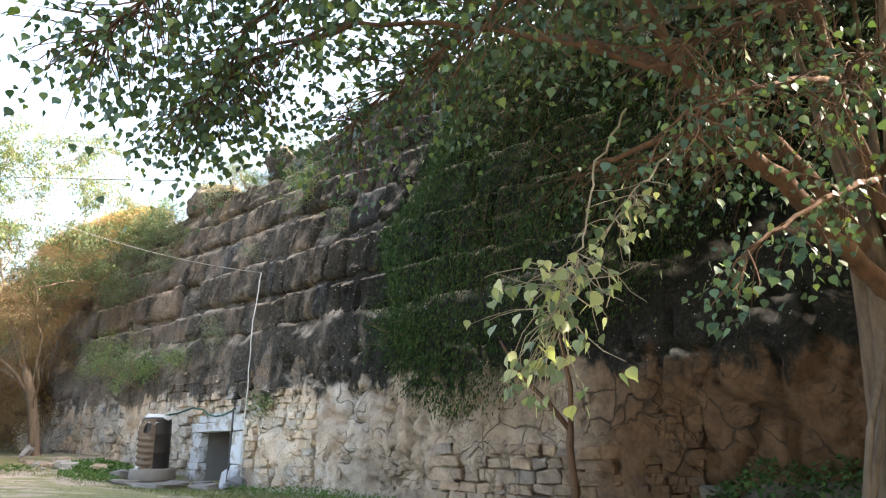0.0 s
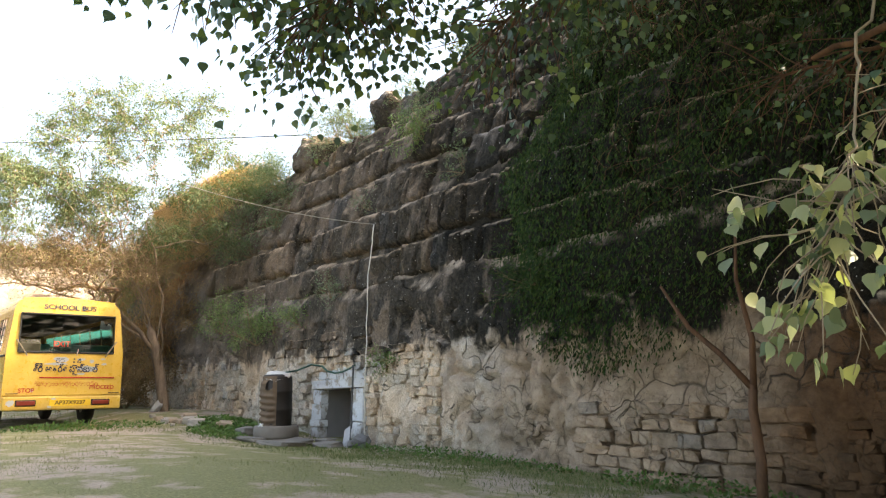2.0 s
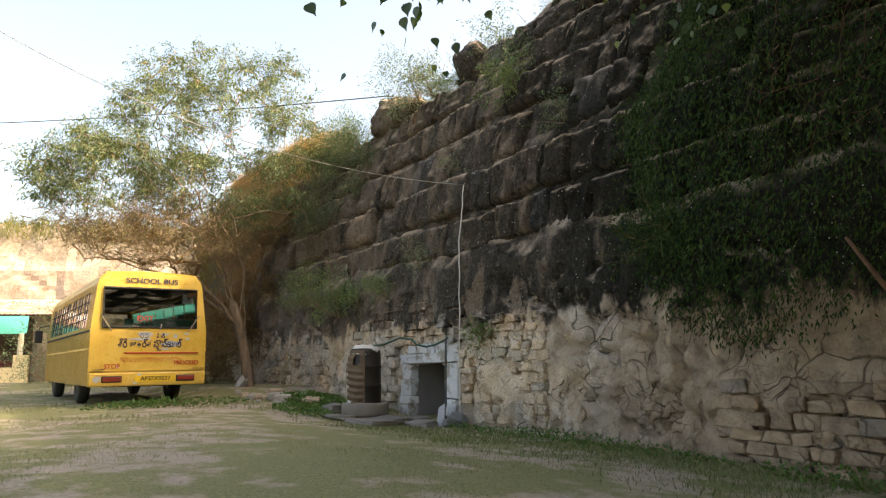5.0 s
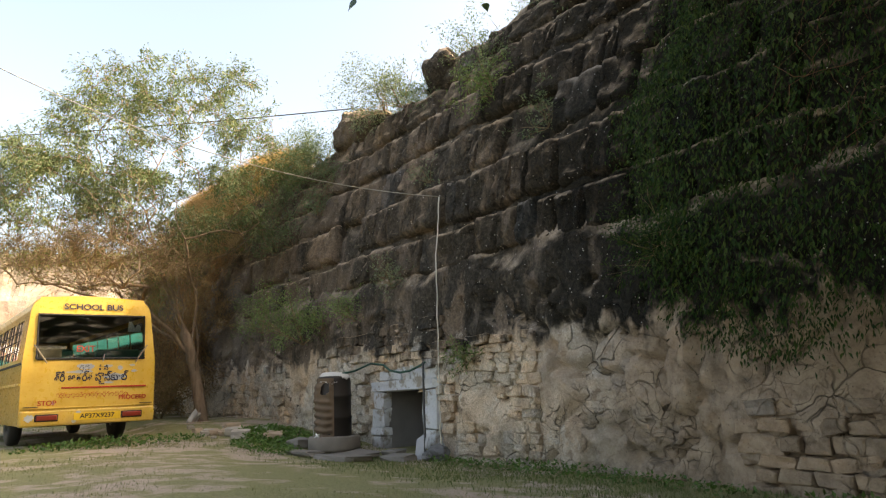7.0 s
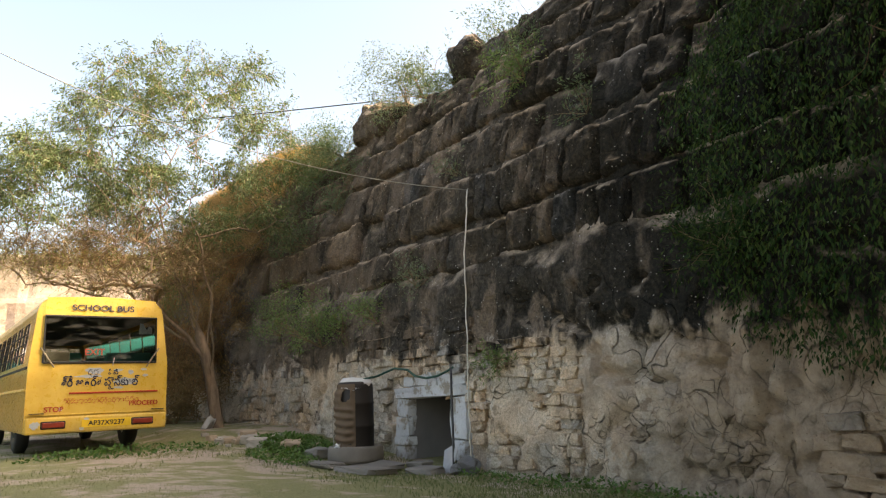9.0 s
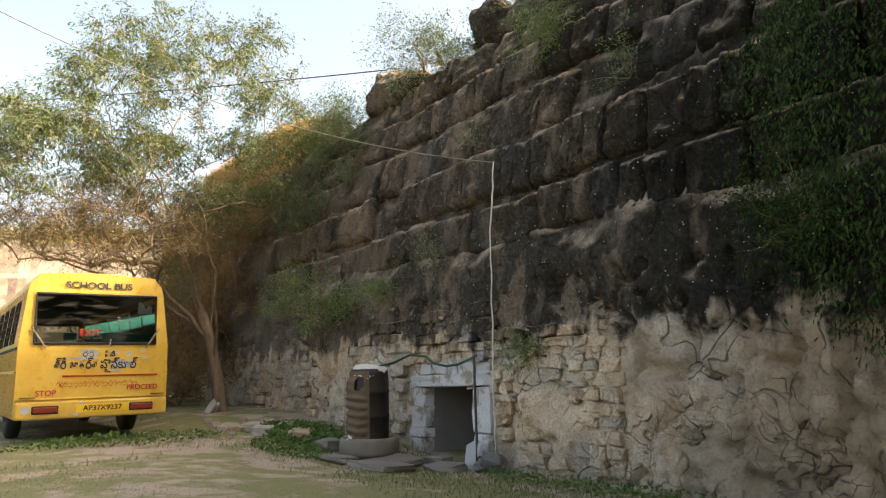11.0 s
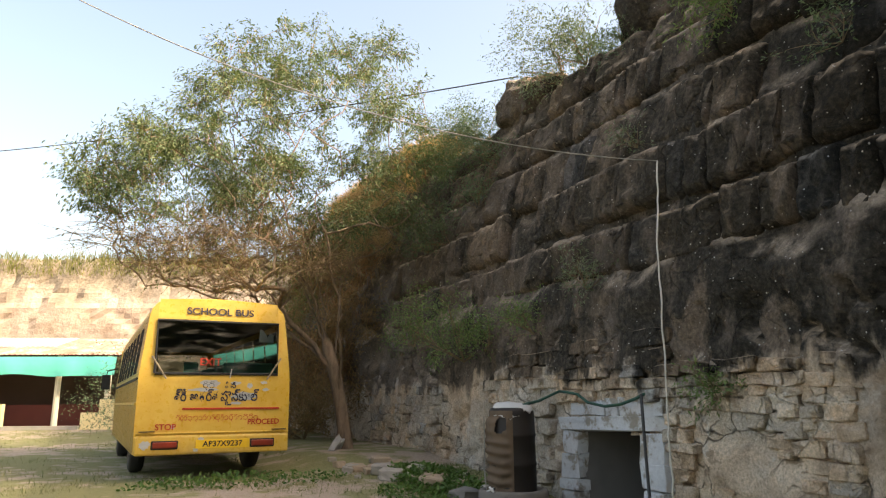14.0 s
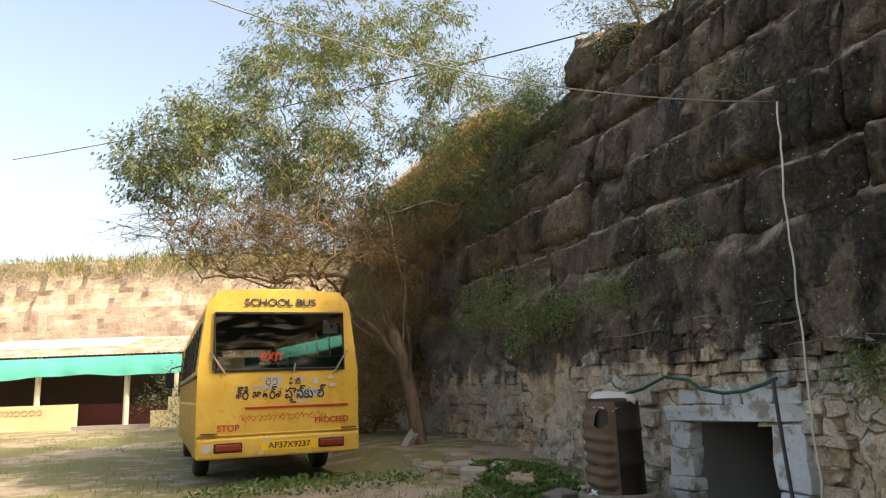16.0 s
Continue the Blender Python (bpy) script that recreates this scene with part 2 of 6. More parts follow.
    m.bump(m.math("MULTIPLY", hairline, -1.0), 0.7, 0.04)
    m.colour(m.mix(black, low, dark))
    m.bump(m.math("MULTIPLY", line, -1.0), 0.8, 0.08)
    m.bump(m.noise(6.0, 8, 0.72), 1.0, 0.055).bump(fine, 0.8, 0.02)
    return m.mat


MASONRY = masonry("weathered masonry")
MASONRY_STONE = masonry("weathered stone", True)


def earth_ground():
    m = Nodes("dry earth and grass", 0.97, 0, 0.1)
    big, mid, fine = m.noise(0.35, 4, 0.55), m.noise(1.9, 6), m.noise(22, 8, 0.7)
    soil = m.ramp(fine, [(0.25, (0.24, 0.185, 0.14)), (0.55, (0.40, 0.32, 0.25)), (0.8, (0.52, 0.43, 0.34))])
    turf = m.ramp(m.noise(40, 6, 0.7), [(0.25, (0.11, 0.115, 0.05)), (0.55, (0.23, 0.22, 0.105)), (0.8, (0.39, 0.34, 0.19))])
    cover = m.step(m.math("ADD", big, m.math("MULTIPLY", mid, 0.9)), 0.83, 0.99)
    m.colour(m.mix(cover, soil, turf))
    m.bump(mid, 0.5, 0.05).bump(fine, 0.7, 0.015)
    return m.mat


EARTH = earth_ground()


def leaf_material(name, cols, thin=0.35, rough=0.45, single=False, spec=0.3, through_tint=(1.4, 1.5, 0.7)):
    m = Nodes(name, rough, 0, spec)
    c = m.ramp(m.random() if single else m.island(), [(i / max(1, len(cols) - 1), col) for i, col in enumerate(cols)])
    c = m.mix(m.noise(9, 3), c, m.mix(1.0, c, (0.6, 0.66, 0.55) if through_tint[1] > through_tint[0] else (0.66, 0.58, 0.5), "MULTIPLY"))
    m.colour(c)
    t = m.n.new("ShaderNodeBsdfTranslucent")
    m.l.new(m.mix(1.0, c, through_tint, "MULTIPLY"), t.inputs["Color"])
    mixer = m.n.new("ShaderNodeMixShader")
    mixer.inputs[0].default_value = thin
    m.l.new(m.bsdf.outputs[0], mixer.inputs[1])
    m.l.new(t.outputs[0], mixer.inputs[2])
    m.l.new(mixer.outputs[0], m.n["Material Output"].inputs["Surface"])
    return m.mat


def bark_material(name, light, dark):
    m = Nodes(name, 0.9, 0, 0.2)
    f = m.noise(9, 7, 0.7, m.stretch((1, 1, 0.25)))
    m.colour(m.ramp(f, [(0.3, dark), (0.65, light)]))
    return m.bump(f, 0.7, 0.02).mat


LEAF_FIG = leaf_material("fig leaf", [(0.04, 0.075, 0.05), (0.055, 0.10, 0.065), (0.075, 0.125, 0.085), (0.10, 0.16, 0.08), (0.20, 0.26, 0.08)], 0.2, 0.45, False, 0.35)
LEAF_DARK = leaf_material("creeper leaf", [(0.016, 0.038, 0.013), (0.03, 0.065, 0.02), (0.05, 0.09, 0.026), (0.085, 0.12, 0.036)], 0.06, 0.7, False, 0.1)
LEAF_NEEM = leaf_material("yellowing leaf", [(0.10, 0.15, 0.075), (0.15, 0.195, 0.10), (0.22, 0.24, 0.125), (0.13, 0.175, 0.09)], 0.25, 0.5, through_tint=(1.25, 1.4, 0.75))
LEAF_OLIVE = leaf_material("olive leaf", [(0.12, 0.14, 0.06), (0.17, 0.17, 0.075), (0.28, 0.22, 0.11), (0.12, 0.16, 0.07)], 0.25, 0.6)
LEAF_SERE = leaf_material("withered leaf", [(0.32, 0.22, 0.12), (0.40, 0.29, 0.16), (0.30, 0.26, 0.13), (0.22, 0.15, 0.08)], 0.3, 0.7, through_tint=(1.3, 1.1, 0.8))
LEAF_BUSH = leaf_material("shrub leaf", [(0.10, 0.155, 0.085), (0.14, 0.20, 0.115), (0.18, 0.24, 0.145), (0.23, 0.28, 0.19)], 0.2, 0.55, through_tint=(1.15, 1.25, 0.8))
LEAF_FRESH = leaf_material("fresh shrub leaf", [(0.10, 0.17, 0.06), (0.15, 0.23, 0.085), (0.21, 0.29, 0.12), (0.26, 0.31, 0.16)], 0.25, 0.55)
LEAF_GREY = leaf_material("grey scrub leaf", [(0.15, 0.19, 0.12), (0.20, 0.24, 0.16), (0.26, 0.29, 0.20)], 0.25, 0.6, through_tint=(1.1, 1.2, 0.85))
LEAF_WEED = leaf_material("weed leaf", [(0.06, 0.125, 0.03), (0.095, 0.175, 0.045), (0.13, 0.20, 0.06)], 0.3, 0.5)
STRAW = leaf_material("dry grass", [(0.50, 0.385, 0.22), (0.60, 0.48, 0.29), (0.38, 0.28, 0.16), (0.62, 0.50, 0.30)], 0.3, 0.7, through_tint=(1.35, 1.15, 0.75))
GRASS_FRESH = leaf_material("fresh grass", [(0.10, 0.13, 0.045), (0.14, 0.165, 0.065), (0.19, 0.19, 0.09)], 0.2, 0.6)
GRASS = leaf_material("short grass", [(0.14, 0.16, 0.065), (0.20, 0.205, 0.09), (0.30, 0.265, 0.14), (0.16, 0.18, 0.075)], 0.25, 0.6)
BARK = bark_material("grey-brown bark", (0.17, 0.125, 0.09), (0.05, 0.038, 0.03))
BARK_RED = bark_material("reddish fig bark", (0.16, 0.085, 0.05), (0.06, 0.035, 0.022))
TWIG = bark_material("brown twig", (0.27, 0.20, 0.12), (0.14, 0.10, 0.06))
BARK_TAN = bark_material("tan-brown bark", (0.30, 0.22, 0.155), (0.12, 0.088, 0.065))
TWIG_PALE = bark_material("pale twig", (0.33, 0.27, 0.19), (0.18, 0.14, 0.10))


def whitewash():
    m = Nodes("flaking whitewash", 0.92, 0, 0.2)
    mid, fine = m.noise(3.5, 7, 0.68), m.noise(24, 7, 0.7)
    c = m.mix(fine, (0.40, 0.41, 0.42), (0.72, 0.735, 0.75))
    c = m.mix(m.step(mid, 0.50, 0.60), c, m.mix(fine, (0.22, 0.19, 0.15), (0.40, 0.36, 0.31)))
    low = m.step(m.math("ADD", m.height(), m.math("MULTIPLY", mid, -0.9)), -0.35, -0.75)
    c = m.mix(m.math("MULTIPLY", low, 0.75), c, (0.17, 0.15, 0.13))
    m.colour(c)
    return m.bump(mid, 0.7, 0.03).bump(fine, 0.6, 0.008).mat


WHITEWASH = whitewash()
# chamber plaster, its grey lowered to carry the shade inside the doorway
DARK_VOID = plain("plaster darkened for shade", (0.22, 0.21, 0.20), 0.95, 0, 0.5, 5, 0.5)

# ---------------------------------------------------------------- ground
def build_ground():
    verts, faces = [], []
    ss = [-400, -150, -60, -25, -14, -9] + [-6 + 0.4 * i for i in range(90)] + [32, 36, 42, 55, 90, 200, 400]
    us = [-400, -150, -60, -30, -18, -12, -8] + [-5 + 0.35 * i for i in range(43)] + [10.6, 16, 40, 120, 400]
    for s in ss:
        for u in us:
            verts.append(W(s, u, ground_z(s, u)))
    n = len(us)
    for i in range(len(ss) - 1):
        for j in range(n - 1):
            faces.append((i * n + j, i * n + j + 1, (i + 1) * n + j + 1, (i + 1) * n + j))
    ob = new("ground", mesh_of("ground", verts, faces, EARTH, True))
    tagged(ob, "dry trodden earth with thin yellowing grass", "ground", kind="structure")


build_ground()

# ---------------------------------------------------------------- the old fort wall
DOOR_S0, DOOR_S1, DOOR_Z1 = 11.58, 12.85, 0.76


def wall_relief(s, z):
    p = Vector((s, 0, z))
    r = 0.10 * noise.noise(p * 0.55) + 0.075 * noise.noise(p * 1.9) + 0.03 * noise.noise(p * 6.0)
    r -= 0.04 * smooth(0.02, 0.07, noise.noise(p * 0.9 + Vector((4, 9, 2))) + 0.25 * noise.noise(p * 4))
    if z < 2.2:
        c = noise.voronoi(Vector((s * 1.9 + 0.2 * noise.noise(p * 3), 0.3, z * 1.2 + 0.2 * noise.noise(p * 2.4))))[0]
        crack = max(0.0, 1 - (c[1] - c[0]) / 0.13) * (1 if noise.noise(Vector((s * 0.4, 7, z * 0.5))) > -0.15 else 0.2)
        r += 0.16 * crack
        c = noise.voronoi(Vector((s * 3.3, 1.7, z * 3.0)))[0]
        r += 0.025 * max(0.0, 1 - (c[1] - c[0]) / 0.12)
    return r


def build_wall():
    """The face as one fine sheet with the doorway cut through, closed by its thickness."""
    verts, faces, index = [], [], {}
    step_s, step_z = 0.075, 0.075
    ns, nz = int(40 / step_s), int(10.3 / step_z)
    for i in range(ns + 1):
        for k in range(nz + 1):
            s = -7 + i * step_s
            hi = top_z(s) - 0.1
            z = -0.9 + (hi + 0.9) * k / nz
            back = 0.17 * smooth(2.6, 3.1, z + 0.25 * noise.noise(Vector((s * 0.8, 3, 3))))
            u = face_u(z) + back + wall_relief(s, z)
            if DOOR_S0 - 0.9 < s < DOOR_S1 + 0.9 and z < 1.5:
                u = face_u(z) + 0.08 + 0.3 * (u - face_u(z))
            index[i, k] = len(verts)
            verts.append(W(s, u, z))
    for i in range(ns):
        for k in range(nz):
            s = -7 + (i + 0.5) * step_s
            hi = top_z(-7 + i * step_s) - 0.1
            zz = -0.9 + (hi + 0.9) * (k + 0.5) / nz
            if DOOR_S0 < s < DOOR_S1 and zz < DOOR_Z1:
                continue
            faces.append((index[i, k], index[i, k + 1], index[i + 1, k + 1], index[i + 1, k]))
    # earth top, running back from the edge, and the far side
    for i in range(0, ns + 1):
        s = -7 + i * step_s
        h = top_z(s) - 0.1
        for j, (du, dz) in enumerate(((0.5, 0.18), (1.6, 0.25), (5.0, 0.2), (5.2, -9.0))):
            index[i, nz + 1 + j] = len(verts)
            verts.append(W(s, face_u(h) + 0.22 + du, h + dz + 0.15 * noise.noise(Vector((s * 0.7, du, 2)))))
    for i in range(ns):
        for k in range(nz, nz + 4):
            faces.append((index[i, k], index[i, k + 1], index[i + 1, k + 1], index[i + 1, k]))
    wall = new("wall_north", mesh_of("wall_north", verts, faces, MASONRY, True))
    tagged(wall, "tall battered fort wall of eroded masonry, black with lichen above bare earth", "wall", kind="structure")
    return wall


wall_north = build_wall()


def build_niche():
    """The low chamber behind the doorway: sides, roof, back and floor."""
    verts, faces = [], []
    s0, s1, z1, z0 = DOOR_S0 - 0.02, DOOR_S1 + 0.02, DOOR_Z1 + 0.02, -0.75
    u0, u1 = 9.0, 11.2
    for u in (u0, u1):
        for s, z in ((s0, z0), (s1, z0), (s1, z1), (s0, z1)):
            verts.append(W(s, u, z))
    faces = [(0, 4, 5, 1), (1, 5, 6, 2), (2, 6, 7, 3), (3, 7, 4, 0), (4, 7, 6, 5)]
    ob = new("wall_niche", mesh_of("wall_niche", verts, faces, DARK_VOID))
    tagged(ob, "plastered chamber behind the low doorway, coloured dark for its shade", "wall", kind="structure")


build_niche()


def stone_mesh(name, seed, rough=0.09, cuts=1, round_=0.2):
    """A unit stone: -0.5..0.5 along x and z, its face at y=-0.5, corners knocked about."""
    rnd = random.Random(seed)
    bm = bmesh.new()
    bmesh.ops.create_cube(bm, size=1.0)
    for v in bm.verts:
        v.co += Vector((rnd.uniform(-1, 1), rnd.uniform(-0.6, 0.6), rnd.uniform(-1, 1))) * rough
    bmesh.ops.bevel(bm, geom=bm.edges[:], offset=round_ * 0.35, segments=1, affect="EDGES")
    if cuts:
        bmesh.ops.subdivide_edges(bm, edges=[e for e in bm.edges if e.calc_length() > 0.45], cuts=cuts, use_grid_fill=True)
    off = Vector((rnd.uniform(0, 90), rnd.uniform(0, 90), rnd.uniform(0, 90)))
    for v in bm.verts:
        n = noise.noise_vector(v.co * 2.6 + off)
        v.co += Vector((n.x * rough * 0.5, n.y * rough * 1.5, n.z * rough * 0.6))
    bmesh.ops.recalc_face_normals(bm, faces=bm.faces[:])
    me = bpy.data.meshes.new(name)
    bm.to_mesh(me)
    bm.free()
    return me


def block_mesh(name, seed):
    """A worn course block: rough upright face, top edge weathered back, clefts at the sides."""
    rnd = random.Random(seed)
    off = Vector((rnd.uniform(0, 90), rnd.uniform(0, 90), rnd.uniform(0, 90)))
    nx, nz = 11, 13
    back = rnd.uniform(0.10, 0.22)
    verts, faces = [], []
    for i in range(nx + 1):
        for k in range(nz + 1):
            x, z = i / nx - 0.5, k / nz - 0.5
            top = max(0.0, z - (0.5 - back)) / back
            side = max(0.0, abs(x) - 0.445) / 0.055
            low = max(0.0, -0.42 - z) / 0.08
            p = Vector((x, 0, z)) * 2.2 + off
            flute = max(0.0, noise.noise(Vector((x * 7 + off.x, off.y, z * 1.2))) - 0.12)
            y = -0.5 + 0.36 * top * top + 0.20 * side * side + 0.22 * low * low + 0.22 * flute + 0.13 * noise.noise(p) + 0.07 * noise.noise(Vector((p.x * 2.4, p.y, p.z * 3))) + 0.03 * noise.noise(p * 7)
            verts.append((x * (1 - 0.03 * side * rnd.random()) + 0.03 * noise.noise(p + Vector((5, 0, 0))), y, z + 0.035 * noise.noise(p * 1.4 + Vector((0, 7, 0)))))
    n = nz + 1
    for i in range(nx):
        for k in range(nz):
            q = i * n + k
            faces.append((q, q + n, q + n + 1, q + 1))
    rim = [i * n for i in range(nx + 1)] + [nx * n + k for k in range(1, n)] + [i * n + nz for i in range(nx - 1, -1, -1)] + [k for k in range(nz - 1, 0, -1)]
    start = len(verts)
    for q in rim:
        verts.append((verts[q][0], 0.5, verts[q][2]))
    m = len(rim)
    for j in range(m):
        faces.append((rim[j], start + j, start + (j + 1) % m, rim[(j + 1) % m]))
    return mesh_of(name, verts, faces, None, True)


BLOCKS = [block_mesh("block", 10 + i) for i in range(16)]
STONES = [stone_mesh("stone", 40 + i, 0.13, 1, 0.2) for i in range(16)]
BRICKS = [stone_mesh("brick", 70 + i, 0.05, 0, 0.14) for i in range(5)]
for me in BLOCKS + STONES + BRICKS:
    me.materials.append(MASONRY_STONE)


def lay(me, name, s, z, w, h, depth, proud, tilt=0.0, lean=0.0, parent=None):
    """One stone in the wall's face, standing proud of it."""
    ob = new(name, me)
    ob.parent = parent or wall_north
    slope = math.atan2(face_u(z + 0.3) - face_u(z - 0.3), 0.6)
    ob.matrix_basis = place(s, face_u(z) + depth / 2 - proud, z, 180) @ Matrix.Rotation(lean - slope, 4, "X") @ Matrix.Rotation(tilt, 4, "Y") @ Matrix.Diagonal((w, depth, h, 1))
    return ob


def build_courses():
    rnd = random.Random(5)
    face_lean = 0.06
    rows = [(2.84, 3.54), (3.54, 4.4), (4.4, 5.38), (5.38, 6.2), (6.2, 6.95), (6.95, 7.6), (7.6, 8.2)]
    for row, (z0, z1) in enumerate(rows):
        s = (-2.0 if z0 < 6 else 3.0) + rnd.uniform(0, 0.4)
        while s < 20.5:
            w = rnd.choice((0.22, 0.3, 0.4, 0.55, 0.8, 1.1)) * rnd.uniform(0.85, 1.2)
            mid = s + w / 2
            hidden = mid < 4.0 and rnd.random() < 0.5
            if z1 - 0.25 < top_z(mid) and rnd.random() > 0.03 and not hidden:
                wave = 0.16 * noise.noise(Vector((mid * 0.4, z0, 1))) + 0.05 * noise.noise(Vector((mid * 2, z0, 1)))
                h = (z1 - z0) * rnd.choice((0.94, 0.98, 1.0, 1.03, 1.06))
                lay(rnd.choice(BLOCKS), "stone_block", mid, (z0 + z1) / 2 + wave, w * rnd.uniform(0.98, 1.05), h, 0.5, rnd.uniform(-0.06, 0.05), rnd.uniform(-0.05, 0.05), face_lean + rnd.uniform(-0.06, 0.04))
            s += w


def build_rubble(s0, s1, z0, z1, seed, hmin, hmax, wmin, wmax, keep=1.0, meshes=STONES, name="stone", proud=0.05, edge=0.3):
    rnd = random.Random(seed)
    z = z0
    while z < z1:
        h = rnd.uniform(hmin, hmax)
        sway = rnd.uniform(0, 9)
        s = s0 + rnd.uniform(-edge, 0)
        while s < s1:
            w = wmin + (wmax - wmin) * rnd.random() ** 1.6
            patch = noise.noise(Vector((s * 0.9, seed, z * 1.1)))
            inside = not (DOOR_S0 - 0.45 < s + w / 2 < DOOR_S1 + 0.62 and z < 1.12)
            if inside and (patch + 0.5) > 1 - keep and s + w < s1 + edge:
                lay(rnd.choice(meshes), name, s + w / 2, z + h / 2 + 0.035 * noise.noise(Vector((s * 1.3, sway, 0))), w * 0.97, h * rnd.uniform(0.8, 1.04), 0.16, proud + rnd.uniform(-0.05, 0.035), rnd.uniform(-0.12, 0.12), 0)
            s += w + 0.006
        z += h + 0.004


# ---------------------------------------------------------------- doorway
def build_doorway():
    rnd = random.Random(3)
    frame = empty("door_frame", place(12.1, 8.98, -0.4), "low doorway framed in flaking whitewashed stone blocks", "doorway", kind="structure")
    inv = frame.matrix_basis.inverted()

    def white(s0, s1, z0, z1, proud=0.03, label=""):
        me = stone_mesh("jamb_stone", rnd.randrange(10**6), 0.085, 1, 0.13)
        me.materials.append(WHITEWASH)
        ob = lay(me, "jamb_stone", (s0 + s1) / 2, (z0 + z1) / 2, s1 - s0, z1 - z0, 0.18, proud, rnd.uniform(-0.02, 0.02), 0, frame)
        ob.matrix_basis = inv @ ob.matrix_basis
        if label:
            ob.name, ob["label"] = "lintel", label
        return ob

    for a, b in ((-0.62, -0.2), (-0.2, 0.12), (0.12, 0.42), (0.42, 0.76)):
        white(11.22 + rnd.uniform(-0.03, 0.03), DOOR_S0 + 0.02, a, b - 0.012)
    for a, b in ((-0.55, -0.02), (-0.02, 0.13), (0.13, 0.45), (0.45, 0.76)):
        white(DOOR_S1 - 0.02 + rnd.uniform(-0.03, 0.03), 13.25 + rnd.uniform(-0.05, 0.05), a, b - 0.012)
    white(11.25, 13.2, 0.765, 0.95, 0.05, "long whitewashed lintel stone")
    s = 11.2
    for w in (0.36, 0.45, 0.28, 0.42, 0.3):
        white(s, s + w - 0.01, 0.96, 1.13 + rnd.uniform(-0.02, 0.05), 0.02)
        s += w


build_doorway()

# ---------------------------------------------------------------- school bus
def paint_yellow():
    m = Nodes("faded yellow bus paint", 0.42, 0, 0.5).local()
    big, fine = m.noise(1.3, 5), m.noise(14, 6)
    c = m.mix(m.step(big, 0.35, 0.7), (0.52, 0.32, 0.045), (0.60, 0.40, 0.085))
    c = m.mix(m.math("MULTIPLY", m.step(fine, 0.5, 0.72), 0.35), c, (0.50, 0.30, 0.05))
    grime = m.step(m.math("ADD", m.height(), m.math("MULTIPLY", m.noise(3, 5), -0.5)), 0.35, 0.0)
    c = m.mix(m.math("MULTIPLY", grime, 0.5), c, (0.30, 0.20, 0.08))
    scratch = m.step(m.noise(6, 8, 0.75, m.stretch((1, 1, 2.5))), 0.66, 0.7)
    c = m.mix(m.math("MULTIPLY", scratch, 0.45), c, (0.55, 0.5, 0.42))
    m.colour(c)
    m.put(m.bsdf.inputs["Roughness"], m.step(fine, 0.1, 1.0))
    return m.bump(m.noise(2.2, 3), 0.15, 0.02).mat


YELLOW = paint_yellow()
BLACK = plain("black rubber", (0.018, 0.018, 0.018), 0.7, 0, 0.3, 20)
UNDER = plain("dark chassis", (0.025, 0.022, 0.02), 0.8, 0, 0.4, 9)
RED = plain("red sign paint", (0.42, 0.035, 0.015), 0.6, 0, 0.3, 30)
BLUEBLACK = plain("dark sign paint", (0.02, 0.022, 0.045), 0.6, 0, 0.3, 30)
PRIMER = plain("bare grey primer", (0.38, 0.40, 0.42), 0.8, 0, 0.3, 30)
LAMP_RED = plain("dull red lamp glass", (0.22, 0.03, 0.015), 0.3, 0, 0.3, 30)
STEEL = plain("dull steel", (0.45, 0.43, 0.40), 0.45, 0.8, 0.3, 20)
SEAT_GREEN = plain("sea-green seat cover", (0.12, 0.42, 0.34), 0.7, 0, 0.25, 12)
PAPER = plain("white paper", (0.8, 0.8, 0.78), 0.8, 0, 0.1, 12)
INTERIOR = plain("dim bus lining", (0.22, 0.21, 0.19), 0.8, 0, 0.3, 6)


def glass_material():
    m = bpy.data.materials.new("dusty window glass")
    m.use_nodes = True
    n, l = m.node_tree.nodes, m.node_tree.links
    n.remove(n["Principled BSDF"])
    clear, gloss, mixer = n.new("ShaderNodeBsdfTransparent"), n.new("ShaderNodeBsdfGlossy"), n.new("ShaderNodeMixShader")
    dust, both = n.new("ShaderNodeBsdfDiffuse"), n.new("ShaderNodeMixShader")
    clear.inputs[0].default_value = (0.27, 0.31, 0.31, 1)
    gloss.inputs["Roughness"].default_value = 0.06
    dust.inputs[0].default_value = (0.5, 0.47, 0.42, 1)
    tex = n.new("ShaderNodeTexNoise")
    tex.inputs["Scale"].default_value, tex.inputs["Detail"].default_value = 5, 8
    spot = n.new("ShaderNodeMapRange")
    spot.inputs["From Min"].default_value, spot.inputs["From Max"].default_value = 0.5, 0.85
    spot.inputs["To Max"].default_value = 0.22
    l.new(tex.outputs["Fac"], spot.inputs["Value"])
    fres = n.new("ShaderNodeFresnel")
    l.new(fres.outputs[0], mixer.inputs[0])
    l.new(clear.outputs[0], mixer.inputs[1])
    l.new(gloss.outputs[0], mixer.inputs[2])
    l.new(spot.outputs[0], both.inputs[0])
    l.new(mixer.outputs[0], both.inputs[1])
    l.new(dust.outputs[0], both.inputs[2])
    l.new(both.outputs[0], n["Material Output"].inputs["Surface"])
    return m


GLASS = glass_material()


